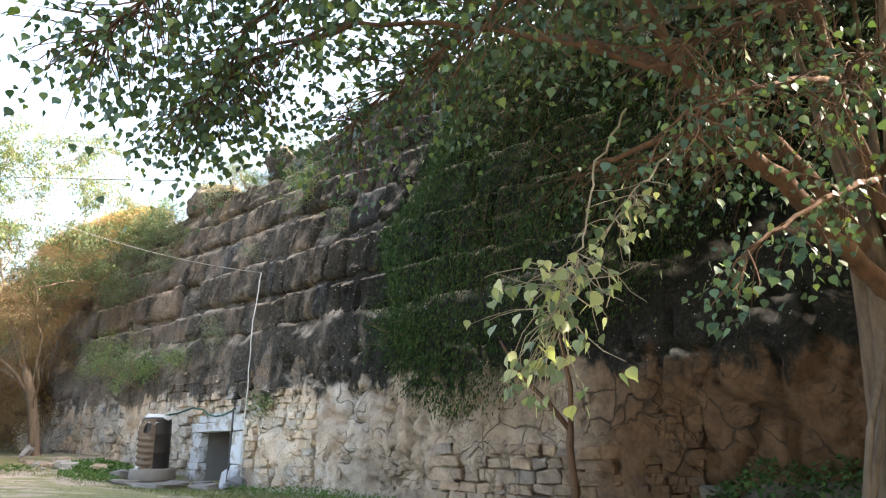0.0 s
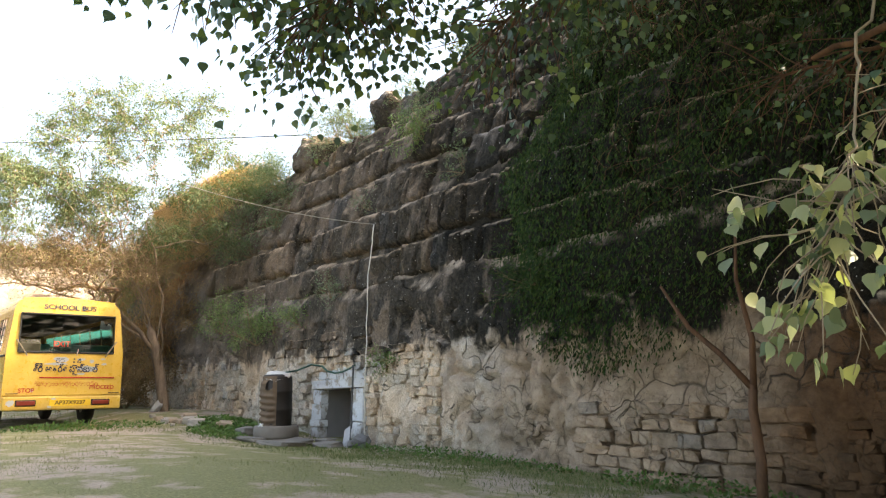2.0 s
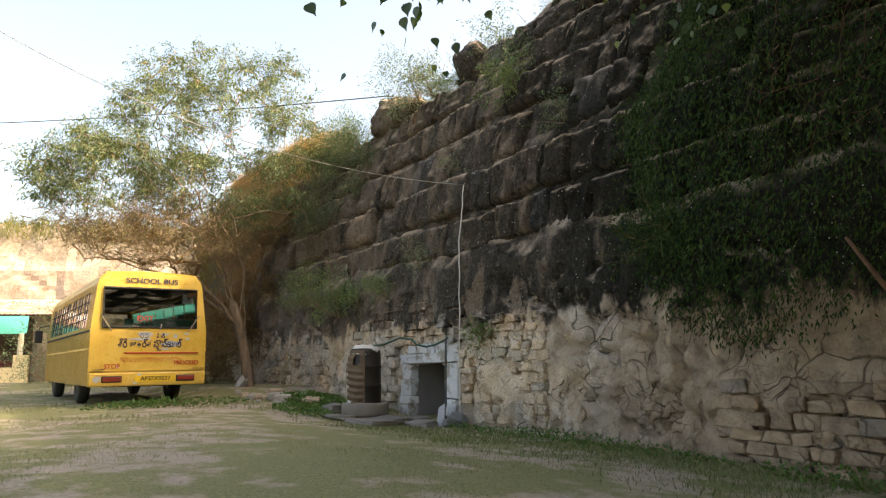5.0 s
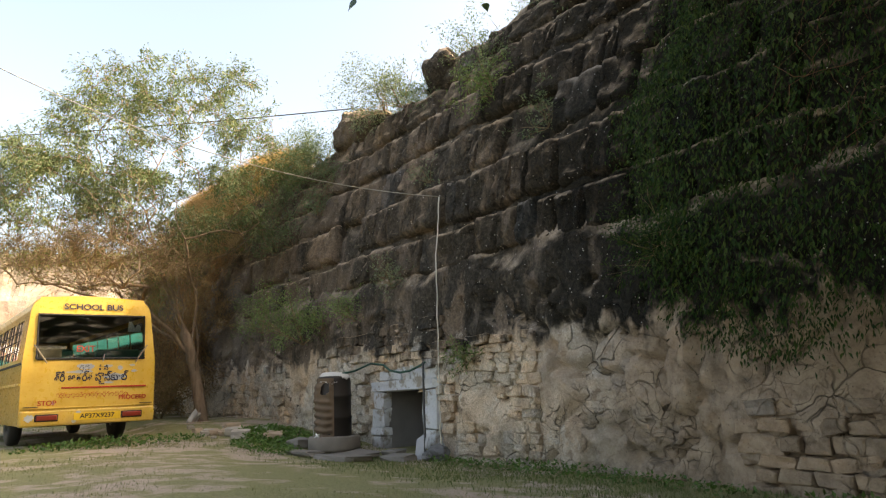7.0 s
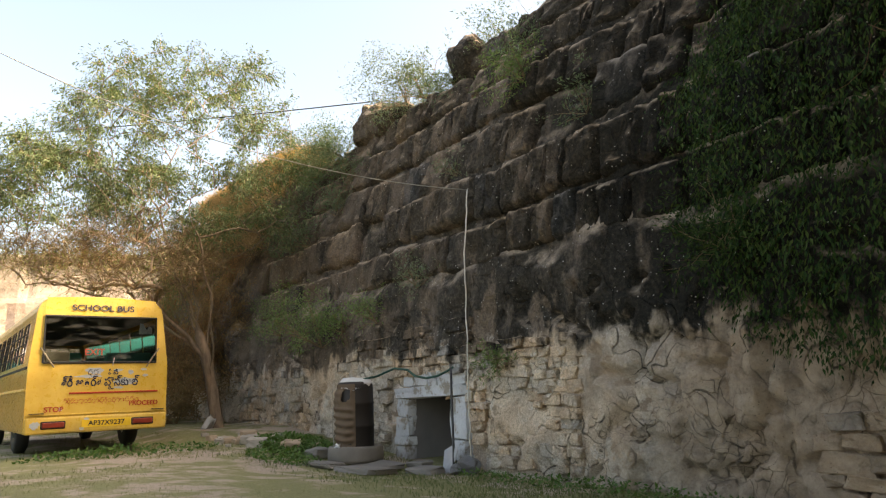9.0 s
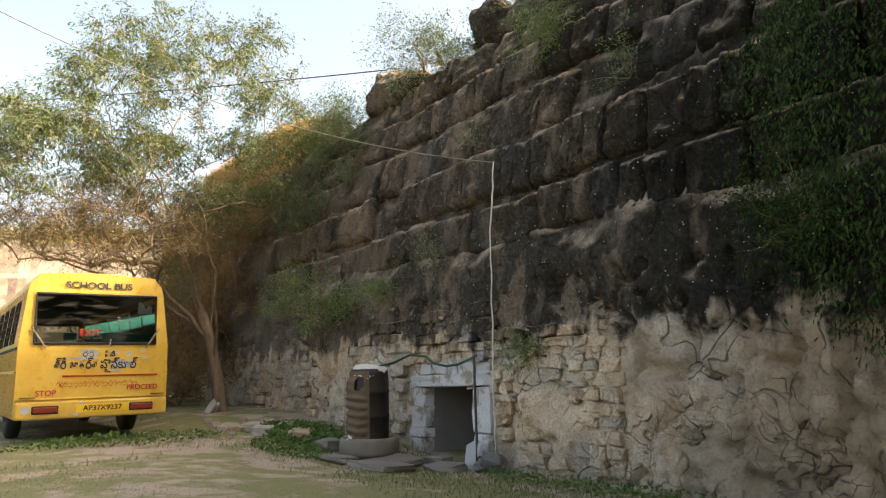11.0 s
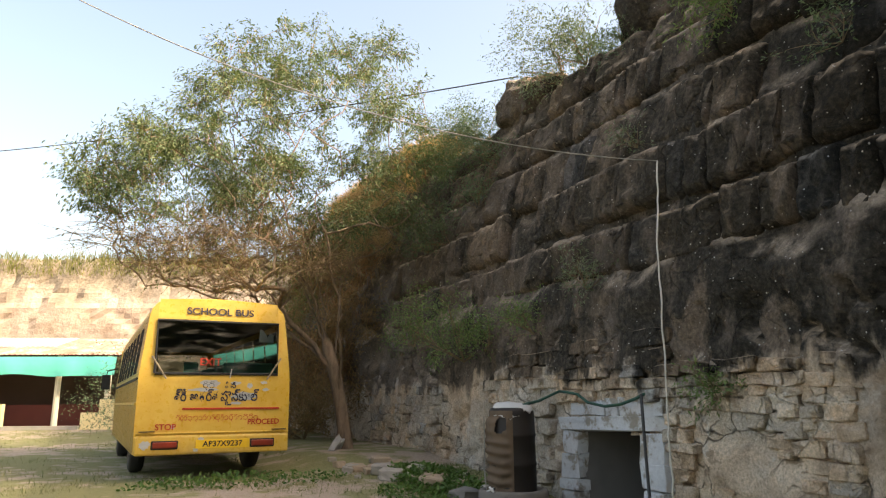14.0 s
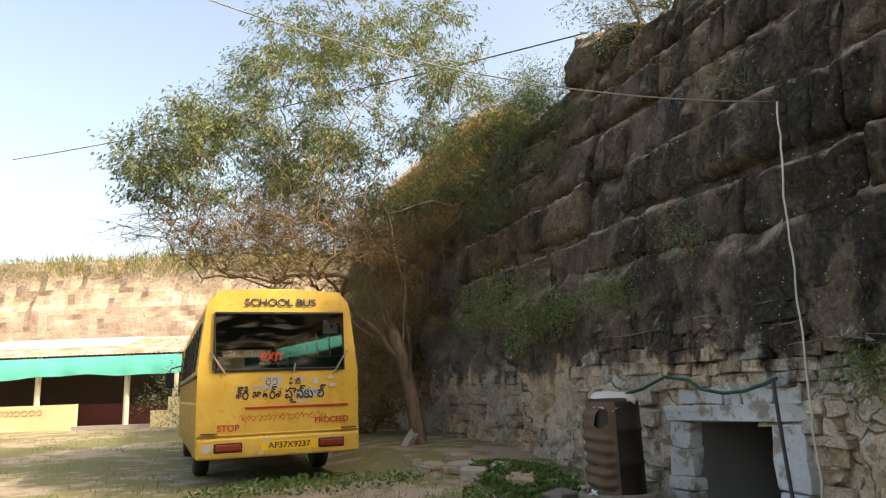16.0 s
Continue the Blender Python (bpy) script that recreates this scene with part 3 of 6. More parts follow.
def words(text, size, material, parent, m, label, depth=0.003, stretch=1.0):
    """Painted lettering as thin raised mesh."""
    cu = bpy.data.curves.new("lettering", "FONT")
    cu.body, cu.size, cu.extrude, cu.align_x, cu.align_y = text, size, depth, "CENTER", "CENTER"
    cu.offset = size * 0.018
    tmp = bpy.data.objects.new("lettering", cu)
    scene.collection.objects.link(tmp)
    me = bpy.data.meshes.new_from_object(tmp.evaluated_get(bpy.context.evaluated_depsgraph_get()))
    bpy.data.objects.remove(tmp)
    ob = part("lettering", me, material, parent, label)
    ob.matrix_basis = m @ Matrix.Diagonal((stretch, 1, 1, 1))
    return ob


def blob_mesh(name, seed, w, h, sides=18, depth=0.003):
    """A flat ragged patch in the xz plane, a few millimetres thick."""
    rnd = random.Random(seed)
    bm = bmesh.new()
    ring = []
    for k in range(sides):
        a = 2 * math.pi * k / sides
        r = 0.5 * rnd.uniform(0.65, 1.1)
        ring.append(bm.verts.new((w * r * math.cos(a), 0, h * r * math.sin(a))))
    f = bm.faces.new(ring)
    ret = bmesh.ops.extrude_face_region(bm, geom=[f])
    for v in [g for g in ret["geom"] if isinstance(g, bmesh.types.BMVert)]:
        v.co.y -= depth
    bmesh.ops.recalc_face_normals(bm, faces=bm.faces[:])
    me = bpy.data.meshes.new(name)
    bm.to_mesh(me)
    bm.free()
    return me


def build_bus():
    """Local frame: x across to the wall side, y forward along the bus, z up; the rear is at y = 0."""
    WID, LEN, Z0, Z1 = 2.30, 7.9, 0.42, 2.88
    H = WID / 2
    m = Matrix.Translation(W(16.4, 4.71, 0.0)) @ Matrix.Rotation(math.atan2(DS.y, DS.x) - math.pi / 2 + 0.03, 4, "Z")
    bus = empty("school_bus", m, "old yellow school bus with faded paint, parked on the grass", "bus")

    def section(z):
        """Half width at a height: tumblehome above the belt and a rounded roof."""
        if z < 1.55:
            return H
        if z < 2.5:
            return H - 0.10 * (z - 1.55) / 0.95
        t = (z - 2.5) / (Z1 - 2.5)
        return (H - 0.10) * math.sqrt(max(0.0, 1 - 0.55 * t * t)) - 0.03 * t

    def rear_y(z):
        return 0.0 if z < 1.5 else 0.10 * (z - 1.5) / 1.3

    # side panels with window openings
    win_z0, win_z1 = 1.62, 2.36
    for sgn in (-1, 1):
        bm = bmesh.new()
        cols = [0.0, 0.62]
        n_win = 7
        for k in range(n_win):
            cols += [0.62 + k * 0.98 + 0.05, 0.62 + (k + 1) * 0.98 - 0.05]
        cols += [LEN - 0.25, LEN]
        cols = sorted(set(round(c, 3) for c in cols))
        zs = [Z0, 0.8, 1.1, 1.5, win_z0, 1.98, win_z1, 2.5]
        grid = {}
        for i, y in enumerate(cols):
            for j, z in enumerate(zs):
                yy = max(y, rear_y(z)) if i == 0 else y
                grid[i, j] = bm.verts.new((sgn * section(z), yy, z))
        for i in range(len(cols) - 1):
            for j in range(len(zs) - 1):
                mid = (cols[i] + cols[i + 1]) / 2
                is_win = win_z0 - 0.01 < zs[j] < win_z1 - 0.01 and 0.6 < mid < 0.62 + n_win * 0.98 and cols[i + 1] - cols[i] > 0.5
                if not is_win:
                    bm.faces.new([grid[i, j], grid[i + 1, j], grid[i + 1, j + 1], grid[i, j + 1]])
        bmesh.ops.solidify(bm, geom=bm.faces[:], thickness=0.03)
        part("side_panel", bm, YELLOW, bus, "faded dull yellow side panel")
        for k in range(n_win):
            y0, y1 = 0.62 + k * 0.98 + 0.05, 0.62 + (k + 1) * 0.98 - 0.05
            w = part("side_window", mesh_of("side_window", [(sgn * (section(z) - 0.02), y, z) for y, z in ((y0, win_z0), (y1, win_z0), (y1, win_z1), (y0, win_z1))], [(0, 1, 2, 3)], GLASS), None, bus)
            w.visible_shadow = False
            for z in (1.8, 1.98, 2.16):
                v, f = tube([(sgn * (section(z) + 0.012), y0 - 0.02, z), (sgn * (section(z) + 0.012), y1 + 0.02, z)], 0.012, 5)
                part("window_bar", mesh_of("window_bar", v, f, UNDER), None, w)
            for y in (y0 + 0.28, y0 + 0.58):
                v, f = tube([(sgn * section(win_z0), y, win_z0), (sgn * section(win_z1), y, win_z1)], 0.012, 5)
                part("window_bar", mesh_of("window_bar", v, f, UNDER), None, w)
        part("belt_rail", box(sgn * H - 0.0 if sgn > 0 else -H - 0.025, sgn * H + 0.025 if sgn > 0 else -H, 0.05, LEN - 0.1, 1.12, 1.17, 0.008), YELLOW, bus)
        part("sill_rail", box(sgn * H if sgn > 0 else -H - 0.02, sgn * H + 0.02 if sgn > 0 else -H, 0.05, LEN - 0.1, 1.5, 1.545, 0.006), UNDER if sgn < 0 else YELLOW, bus)

    # roof
    verts, faces = [], []
    arc = [(-section(2.5), 2.5), (-section(2.62), 2.62), (-section(2.71), 2.71), (-0.72, 2.765), (-0.35, 2.79), (0, 2.80), (0.35, 2.79), (0.72, 2.765), (section(2.71), 2.71), (section(2.62), 2.62), (section(2.5), 2.5)]
    for y in (0.05, 0.12, 0.4, LEN - 0.5, LEN - 0.15, LEN):
        drop = 0.06 if y == 0.05 else (0.12 if y == LEN else 0.0)
        for x, z in arc:
            verts.append((x, max(y, rear_y(z)) if y < 0.2 else y, z - drop * (z - 2.5) / 0.3))
    k = len(arc)
    for i in range(5):
        for j in range(k - 1):
            faces.append((i * k + j, i * k + j + 1, (i + 1) * k + j + 1, (i + 1) * k + j))
    roof = mesh_of("roof", verts, faces, YELLOW, True)
    part("roof", roof, None, bus)

    # rear face, built as a frame round its window
    wx0, wx1, wz0, wz1 = -0.93, 0.93, 1.60, 2.42
    bm = bmesh.new()

    def rv(x, z, out=0.0):
        return bm.verts.new((x, rear_y(z) - out, z))

    rows = [Z0, 0.72, 1.15, wz0, wz1, 2.5, 2.6, 2.68, 2.735]
    cols = [-1.0, -0.81, -0.4, 0.0, 0.4, 0.81, 1.0]
    grid = {}
    for i, z in enumerate(rows):
        for j, c in enumerate(cols):
            x = c * section(z)
            if abs(c) < 0.9:
                x = c / 0.81 * 0.93
            if z > 2.6:
                x *= 0.985
            grid[i, j] = rv(x, z + (0.045 * (1 - c * c) if z > 2.6 else 0), 0.035 * (1 - abs(c) ** 4))
    for i in range(len(rows) - 1):
        for j in range(len(cols) - 1):
            if rows[i] == wz0 and 0 < j < len(cols) - 2:
                continue
            bm.faces.new([grid[i, j], grid[i, j + 1], grid[i + 1, j + 1], grid[i + 1, j]])
    bmesh.ops.recalc_face_normals(bm, faces=bm.faces[:])
    bmesh.ops.solidify(bm, geom=bm.faces[:], thickness=0.03)
    rear = part("rear_panel", bm, YELLOW, bus, "yellow rear panel with peeling hand-painted lettering")
    # window rubber and glass
    v, f = [], []
    loop = [(wx0, wz0), (wx1, wz0), (wx1, wz1), (wx0, wz1), (wx0, wz0)]
    tube([(x, rear_y(z) - 0.045, z) for x, z in loop], 0.022, 6, v, f)
    part("window_rubber", mesh_of("window_rubber", v, f, BLACK), None, bus)
    g = part("rear_window", mesh_of("rear_window", [(x, rear_y(z) - 0.02, z) for x, z in loop[:4]], [(0, 1, 2, 3)], GLASS), None, bus, "dusty rear window glass")
    g.visible_shadow = False
    # lower body crease and bumper skirt
    part("rear_crease", box(-H + 0.02, H - 0.02, -0.062, -0.03, 0.70, 0.725, 0.006), YELLOW, bus)
    part("bumper", box(-H + 0.01, H - 0.01, -0.09, 0.25, 0.40, 0.68, 0.03, 2), YELLOW, bus, "dented yellow bumper skirt")
    for x in (-0.72, 0.72):
        lamp = part("tail_lamp", box(x - 0.17, x + 0.17, -0.125, -0.085, 0.50, 0.59, 0.012), LAMP_RED, bus, "long dull red tail lamp")
        part("lamp_frame", box(x - 0.19, x + 0.19, -0.105, -0.08, 0.48, 0.61, 0.012), UNDER, lamp)
    for x in (-0.98, 0.98):
        part("bracket", box(x - 0.11, x + 0.11, -0.11, -0.05, 0.735, 0.75, 0.003), BLACK, bus)
    # slanting stays at the window corners
    for sgn in (-1, 1):
        v, f = tube([(sgn * 0.76, -0.06, 1.52), (sgn * 0.98, -0.03, 1.86)], 0.014, 6)
        part("window_stay", mesh_of("window_stay", v, f, TWIG_PALE), None, bus)
    v, f = tube([(0.18, -0.055, 1.54), (0.2, -0.06, 1.68)], 0.01, 5)
    part("wiper", mesh_of("wiper", v, f, STEEL), None, bus)
    # lettering on the rear
    face = lambda x, z, out=0.045: Matrix.Translation((x, rear_y(z) - out, z)) @ Matrix.Rotation(math.pi / 2, 4, "X")
    words("SCHOOL BUS", 0.15, BLUEBLACK, rear, face(0, 2.575, 0.055) @ Matrix.Rotation(-0.08, 4, "X"), "dark painted words on the roof band", 0.002, 1.15)
    words("STOP", 0.125, RED, rear, face(-0.72, 0.80, 0.035), "red painted word")
    words("PROCEED", 0.115, RED, rear, face(0.74, 0.86, 0.035), "red painted word")
    words("AP37X9237", 0.115, BLACK, rear, face(0.12, 0.545, 0.096), "black painted registration number", 0.002, 1.05)
    part("number_ground", box(-0.28, 0.52, -0.0955, -0.088, 0.48, 0.61, 0.002), plain("bright yellow plate paint", (0.74, 0.47, 0.03), 0.5), bus)
    part("red_band", box(-0.50, 0.98, -0.05, -0.03, 1.055, 1.085, 0.003), RED, rear, "red painted stripe")
    words("EXIT", 0.16, RED, g, face(-0.12, 1.78, 0.028), "faint red word on the glass", 0.001)
    # two lines of script that stay unread: strokes of their size and colour
    rnd = random.Random(8)

    def strokes(x0, x1, z, size, material, label, seed):
        r = random.Random(seed)
        v, f = [], []
        x = x0
        while x < x1:
            w = size * r.uniform(0.55, 1.0)
            turns = r.choice((0.7, 0.85, 1.1))
            pts = []
            for q in range(9):
                a = q / 8 * 2 * math.pi * turns + r.uniform(0, 0.3)
                pts.append((x + w / 2 - w * 0.42 * math.cos(a), -0.037, z + size * 0.36 * math.sin(a)))
            tube(pts, size * 0.055, 4, v, f)
            if r.random() < 0.7:
                tube([(x + w * 0.2, -0.037, z + size * 0.45), (x + w * 0.5, -0.037, z + size * 0.6), (x + w * 0.9, -0.037, z + size * 0.5)], size * 0.055, 4, v, f)
            if r.random() < 0.4:
                tube([(x + w * 0.5, -0.037, z - size * 0.35), (x + w * 0.75, -0.037, z - size * 0.7)], size * 0.05, 4, v, f)
            x += w * 1.02
        part("script_line", mesh_of("script_line", v, f, material), None, rear, label)

    words("\u0c36\u0c4d\u0c30\u0c40 \u0c06\u0c26\u0c30\u0c4d\u0c36 \u0c39\u0c48\u0c38\u0c4d\u0c15\u0c42\u0c32\u0c4d", 0.21, BLUEBLACK, rear, face(0.0, 1.25, 0.04), "dark painted line of script", 0.002, 0.75)
    words("\u0c0f\u0c38\u0c3f", 0.12, BLUEBLACK, rear, face(0.2, 1.42, 0.04), "small dark painted script")
    strokes(-0.22, -0.1, 1.42, 0.10, BLUEBLACK, "small dark painted script", 5)
    strokes(-0.58, 0.66, 0.93, 0.085, RED, "red painted line of script", 7)
    for k, (x, z, w, h) in enumerate(((-0.1, 1.45, 0.34, 0.13), (0.28, 1.46, 0.2, 0.06), (0.42, 1.26, 0.4, 0.14), (-0.2, 1.36, 0.5, 0.06), (0.5, 1.42, 0.1, 0.09), (0.72, 1.47, 0.12, 0.05), (-0.2, 0.62, 0.1, 0.06), (-0.28, 0.46, 0.09, 0.06), (-1.0, 0.55, 0.16, 0.14), (-0.62, 0.80, 0.07, 0.07), (0.3, 1.15, 0.2, 0.05), (0.75, 1.36, 0.14, 0.05))):
        patch = part("bare_patch", blob_mesh("bare_patch", 60 + k, w, h), PRIMER, rear, "flaked patch of grey primer")
        patch.matrix_basis = Matrix.Translation((x, (-0.092 if z < 0.68 else -0.034), z))
    # inside: floor, seats, sheet of paper, boxes
    part("floor", box(-1.08, 1.08, 0.12, LEN - 0.2, 0.72, 0.78), INTERIOR, bus)
    part("lining", box(-0.98, 0.98, 0.2, LEN - 0.3, 2.44, 2.47), INTERIOR, bus)
    for k in range(7):
        for sgn in (-1, 1):
            y = 0.75 + k * 0.9
            seat = part("seat", box(sgn * 0.62 - 0.42, sgn * 0.62 + 0.42, y, y + 0.42, 1.1, 1.2, 0.03), SEAT_GREEN, bus)
            part("backrest", box(sgn * 0.62 - 0.42, sgn * 0.62 + 0.42, y - 0.05, y + 0.05, 1.2, 1.82, 0.03), SEAT_GREEN, seat)
            part("seat_leg", box(sgn * 0.62 - 0.03, sgn * 0.62 + 0.03, y + 0.1, y + 0.3, 0.78, 1.1), UNDER, seat)
    part("carton", box(-0.88, -0.5, 0.12, 0.35, 1.60, 1.80, 0.01), plain("tan card", (0.36, 0.30, 0.2), 0.8), bus)
    pm = mesh_of("paper_sheet", [(0.62, 0.03, 2.12), (0.86, 0.03, 2.12), (0.86, 0.045, 2.24), (0.80, 0.05, 2.27), (0.76, 0.045, 2.2), (0.70, 0.05, 2.31), (0.64, 0.05, 2.33)], [(0, 1, 2, 3, 4, 5, 6)], PAPER)
    part("paper_sheet", pm, None, bus, "torn white paper on the window")
    # front wall and underside
    part("front_panel", box(-H, H, LEN - 0.04, LEN, Z0, 1.55, 0.02), YELLOW, bus)
    part("windscreen_frame", box(-H + 0.1, H - 0.1, LEN - 0.06, LEN - 0.02, 2.38, 2.5), YELLOW, bus)
    for sgn in (-1, 1):
        part("front_pillar", box(sgn * (H - 0.12) - 0.06, sgn * (H - 0.12) + 0.06, LEN - 0.06, LEN, 1.55, 2.45, 0.01), YELLOW, bus)
    part("chassis", box(-0.8, 0.8, 0.3, LEN - 0.3, 0.38, 0.7), UNDER, bus)
    for y in (2.0, 6.3):
        for sgn in (-1, 1):
            x = sgn * 0.96
            prof = [(0.16, -0.11), (0.36, -0.12), (0.42, -0.09), (0.435, 0.0), (0.42, 0.09), (0.36, 0.12), (0.16, 0.11)]
            v, f = lathe(prof, 24)
            w = part("wheel", mesh_of("tyre", v, f, BLACK, True), None, bus, "worn black tyre", Matrix.Translation((x, y, 0.435)) @ Matrix.Rotation(math.pi / 2, 4, "Y"))
            v, f = lathe([(0.02, 0.05), (0.2, 0.06), (0.24, 0.1), (0.26, 0.1), (0.26, -0.1), (0.02, -0.06)], 16)
            part("rim", mesh_of("rim", v, f, STEEL, True), None, w)
    v, f = tube([(-H, LEN - 0.3, 2.0), (-H - 0.22, LEN - 0.1, 1.95), (-H - 0.24, LEN - 0.1, 1.85)], 0.015, 6)
    mir = part("mirror_arm", mesh_of("mirror_arm", v, f, BLACK), None, bus)
    part("mirror", box(-H - 0.34, -H - 0.14, LEN - 0.14, LEN - 0.08, 1.5, 1.86, 0.02), BLACK, mir)
    return bus


build_bus()


# ---------------------------------------------------------------- plants
def leaf_verts(kind):
    """A flat leaf with a little fold, unit length along x."""
    if kind == "heart":
        pts = [(0, 0), (0.02, 0.24), (0.16, 0.42), (0.36, 0.43), (0.58, 0.28), (0.76, 0.11), (1.05, 0.0), (0.76, -0.11), (0.58, -0.28), (0.36, -0.43), (0.16, -0.42), (0.02, -0.24)]
        v = [(x, y, 0.10 * abs(y)) for x, y in pts] + [(0.5, 0, -0.01)]
        n = len(pts)
        return v, [(i, (i + 1) % n, n) for i in range(n)]
    if kind == "lance":
        v = [(0, 0, 0), (0.35, 0.16, 0.05), (1, 0, -0.06), (0.35, -0.16, 0.05)]
        return v, [(0, 1, 2), (0, 2, 3)]
    v = [(0, 0, 0), (0.4, 0.3, 0.06), (1, 0, 0), (0.4, -0.3, 0.06)]
    return v, [(0, 1, 2), (0, 2, 3)]


def put_leaf(v, f, at, way, size, kind, rnd, droop=0.5):
    base = len(v)
    lv, lf = leaf_verts(kind)
    x = Vector(way)
    x = (x + Vector((rnd.gauss(0, 0.5), rnd.gauss(0, 0.5), rnd.gauss(0, 0.3) - droop))).normalized()
    z = Vector((rnd.gauss(0, 0.6), rnd.gauss(0, 0.6), 1))
    y = z.cross(x)
    y = y.normalized() if y.length > 1e-4 else x.orthogonal().normalized()
    z = x.cross(y)
    for a, b, c in lv:
        v.append(at + (x * a + y * b + z * c) * size)
    f.extend(tuple(base + i for i in q) for q in lf)


def grow(rnd, at, way, length, radius, depth, wood, tips, bend=0.25, split=(2, 4), droop=0.0, shrink=0.68, segs=5):
    """A limb that bends, tapers and divides; ends go into tips."""
    pts, radii = [at.copy()], [radius]
    d = way.normalized()
    p = at.copy()
    for i in range(segs):
        d = (d + Vector((rnd.gauss(0, bend), rnd.gauss(0, bend), rnd.gauss(0, bend * 0.7) - droop)) * 0.5).normalized()
        p = p + d * (length / segs)
        pts.append(p.copy())
        radii.append(radius * (1 - 0.5 * (i + 1) / segs))
        if depth <= 1:
            tips.append((p.copy(), d.copy()))
    tube(pts, radii, 7 if radius > 0.05 else (5 if radius > 0.015 else 3), wood[0], wood[1], cap=False)
    if depth > 0:
        for k in range(rnd.randint(*split)):
            i = rnd.randint(max(1, segs // 2 - 1), segs)
            side = Vector((rnd.gauss(0, 1), rnd.gauss(0, 1), rnd.gauss(0, 0.7))).normalized()
            nd = (d * 0.75 + side * 0.75).normalized()
            grow(rnd, pts[i], nd, length * shrink * rnd.uniform(0.75, 1.15), radii[i] * 0.62, depth - 1, wood, tips, bend, split, droop, shrink, segs)
    return pts


def shrub(name, s, u, z, size, seed, leaf_mat, label, count=380, leaf=0.07, kind="lance", group="", out=(0, -0.6, 0.7), wood=TWIG, spread=0.8, squash=1.0, category="shrub", fuzz=True):
    """A bush rooted in the wall or ground: woody stems and many small leaves in clumps."""
    rnd = random.Random(seed)
    base = W(s, u, z)
    thing = empty(name, Matrix.Translation(base), label, category, group)
    wv, wf, tips = [], [], []
    for k in range(max(5, int(7 * squash))):
        way = Vector(W(out[0], out[1], out[2])) + Vector((rnd.gauss(0, spread), rnd.gauss(0, spread), rnd.gauss(0, spread * 0.6)))
        grow(rnd, Vector((0, 0, 0)), way, size * rnd.uniform(0.4, 0.75), 0.008 * size + 0.002, 2, (wv, wf), tips, 0.35, (2, 3), 0.02, 0.6, 4)
    part("woody_base", mesh_of("woody_base", wv, wf, wood), None, thing)
    lv, lf = [], []
    hull = [Vector(W(out[0], out[1], out[2])).normalized() * size * 0.42 + Vector((rnd.gauss(0, 0.24), rnd.gauss(0, 0.24), rnd.gauss(0, 0.2))) * size for q in range(9)]
    for k in range(count):
        p, d = rnd.choice(tips)
        if fuzz and k % 2:
            c = rnd.choice(hull)
            p = c + Vector((rnd.gauss(0, 1), rnd.gauss(0, 1), rnd.gauss(0, 1))).normalized() * size * 0.22 * rnd.uniform(0.5, 1.1)
        put_leaf(lv, lf, p + Vector((rnd.gauss(0, 0.05), rnd.gauss(0, 0.05), rnd.gauss(0, 0.05))) * size, d, leaf * rnd.uniform(0.6, 1.3), kind, rnd, 0.1)
    part("foliage", mesh_of("foliage", lv, lf, leaf_mat), None, thing)
    return thing

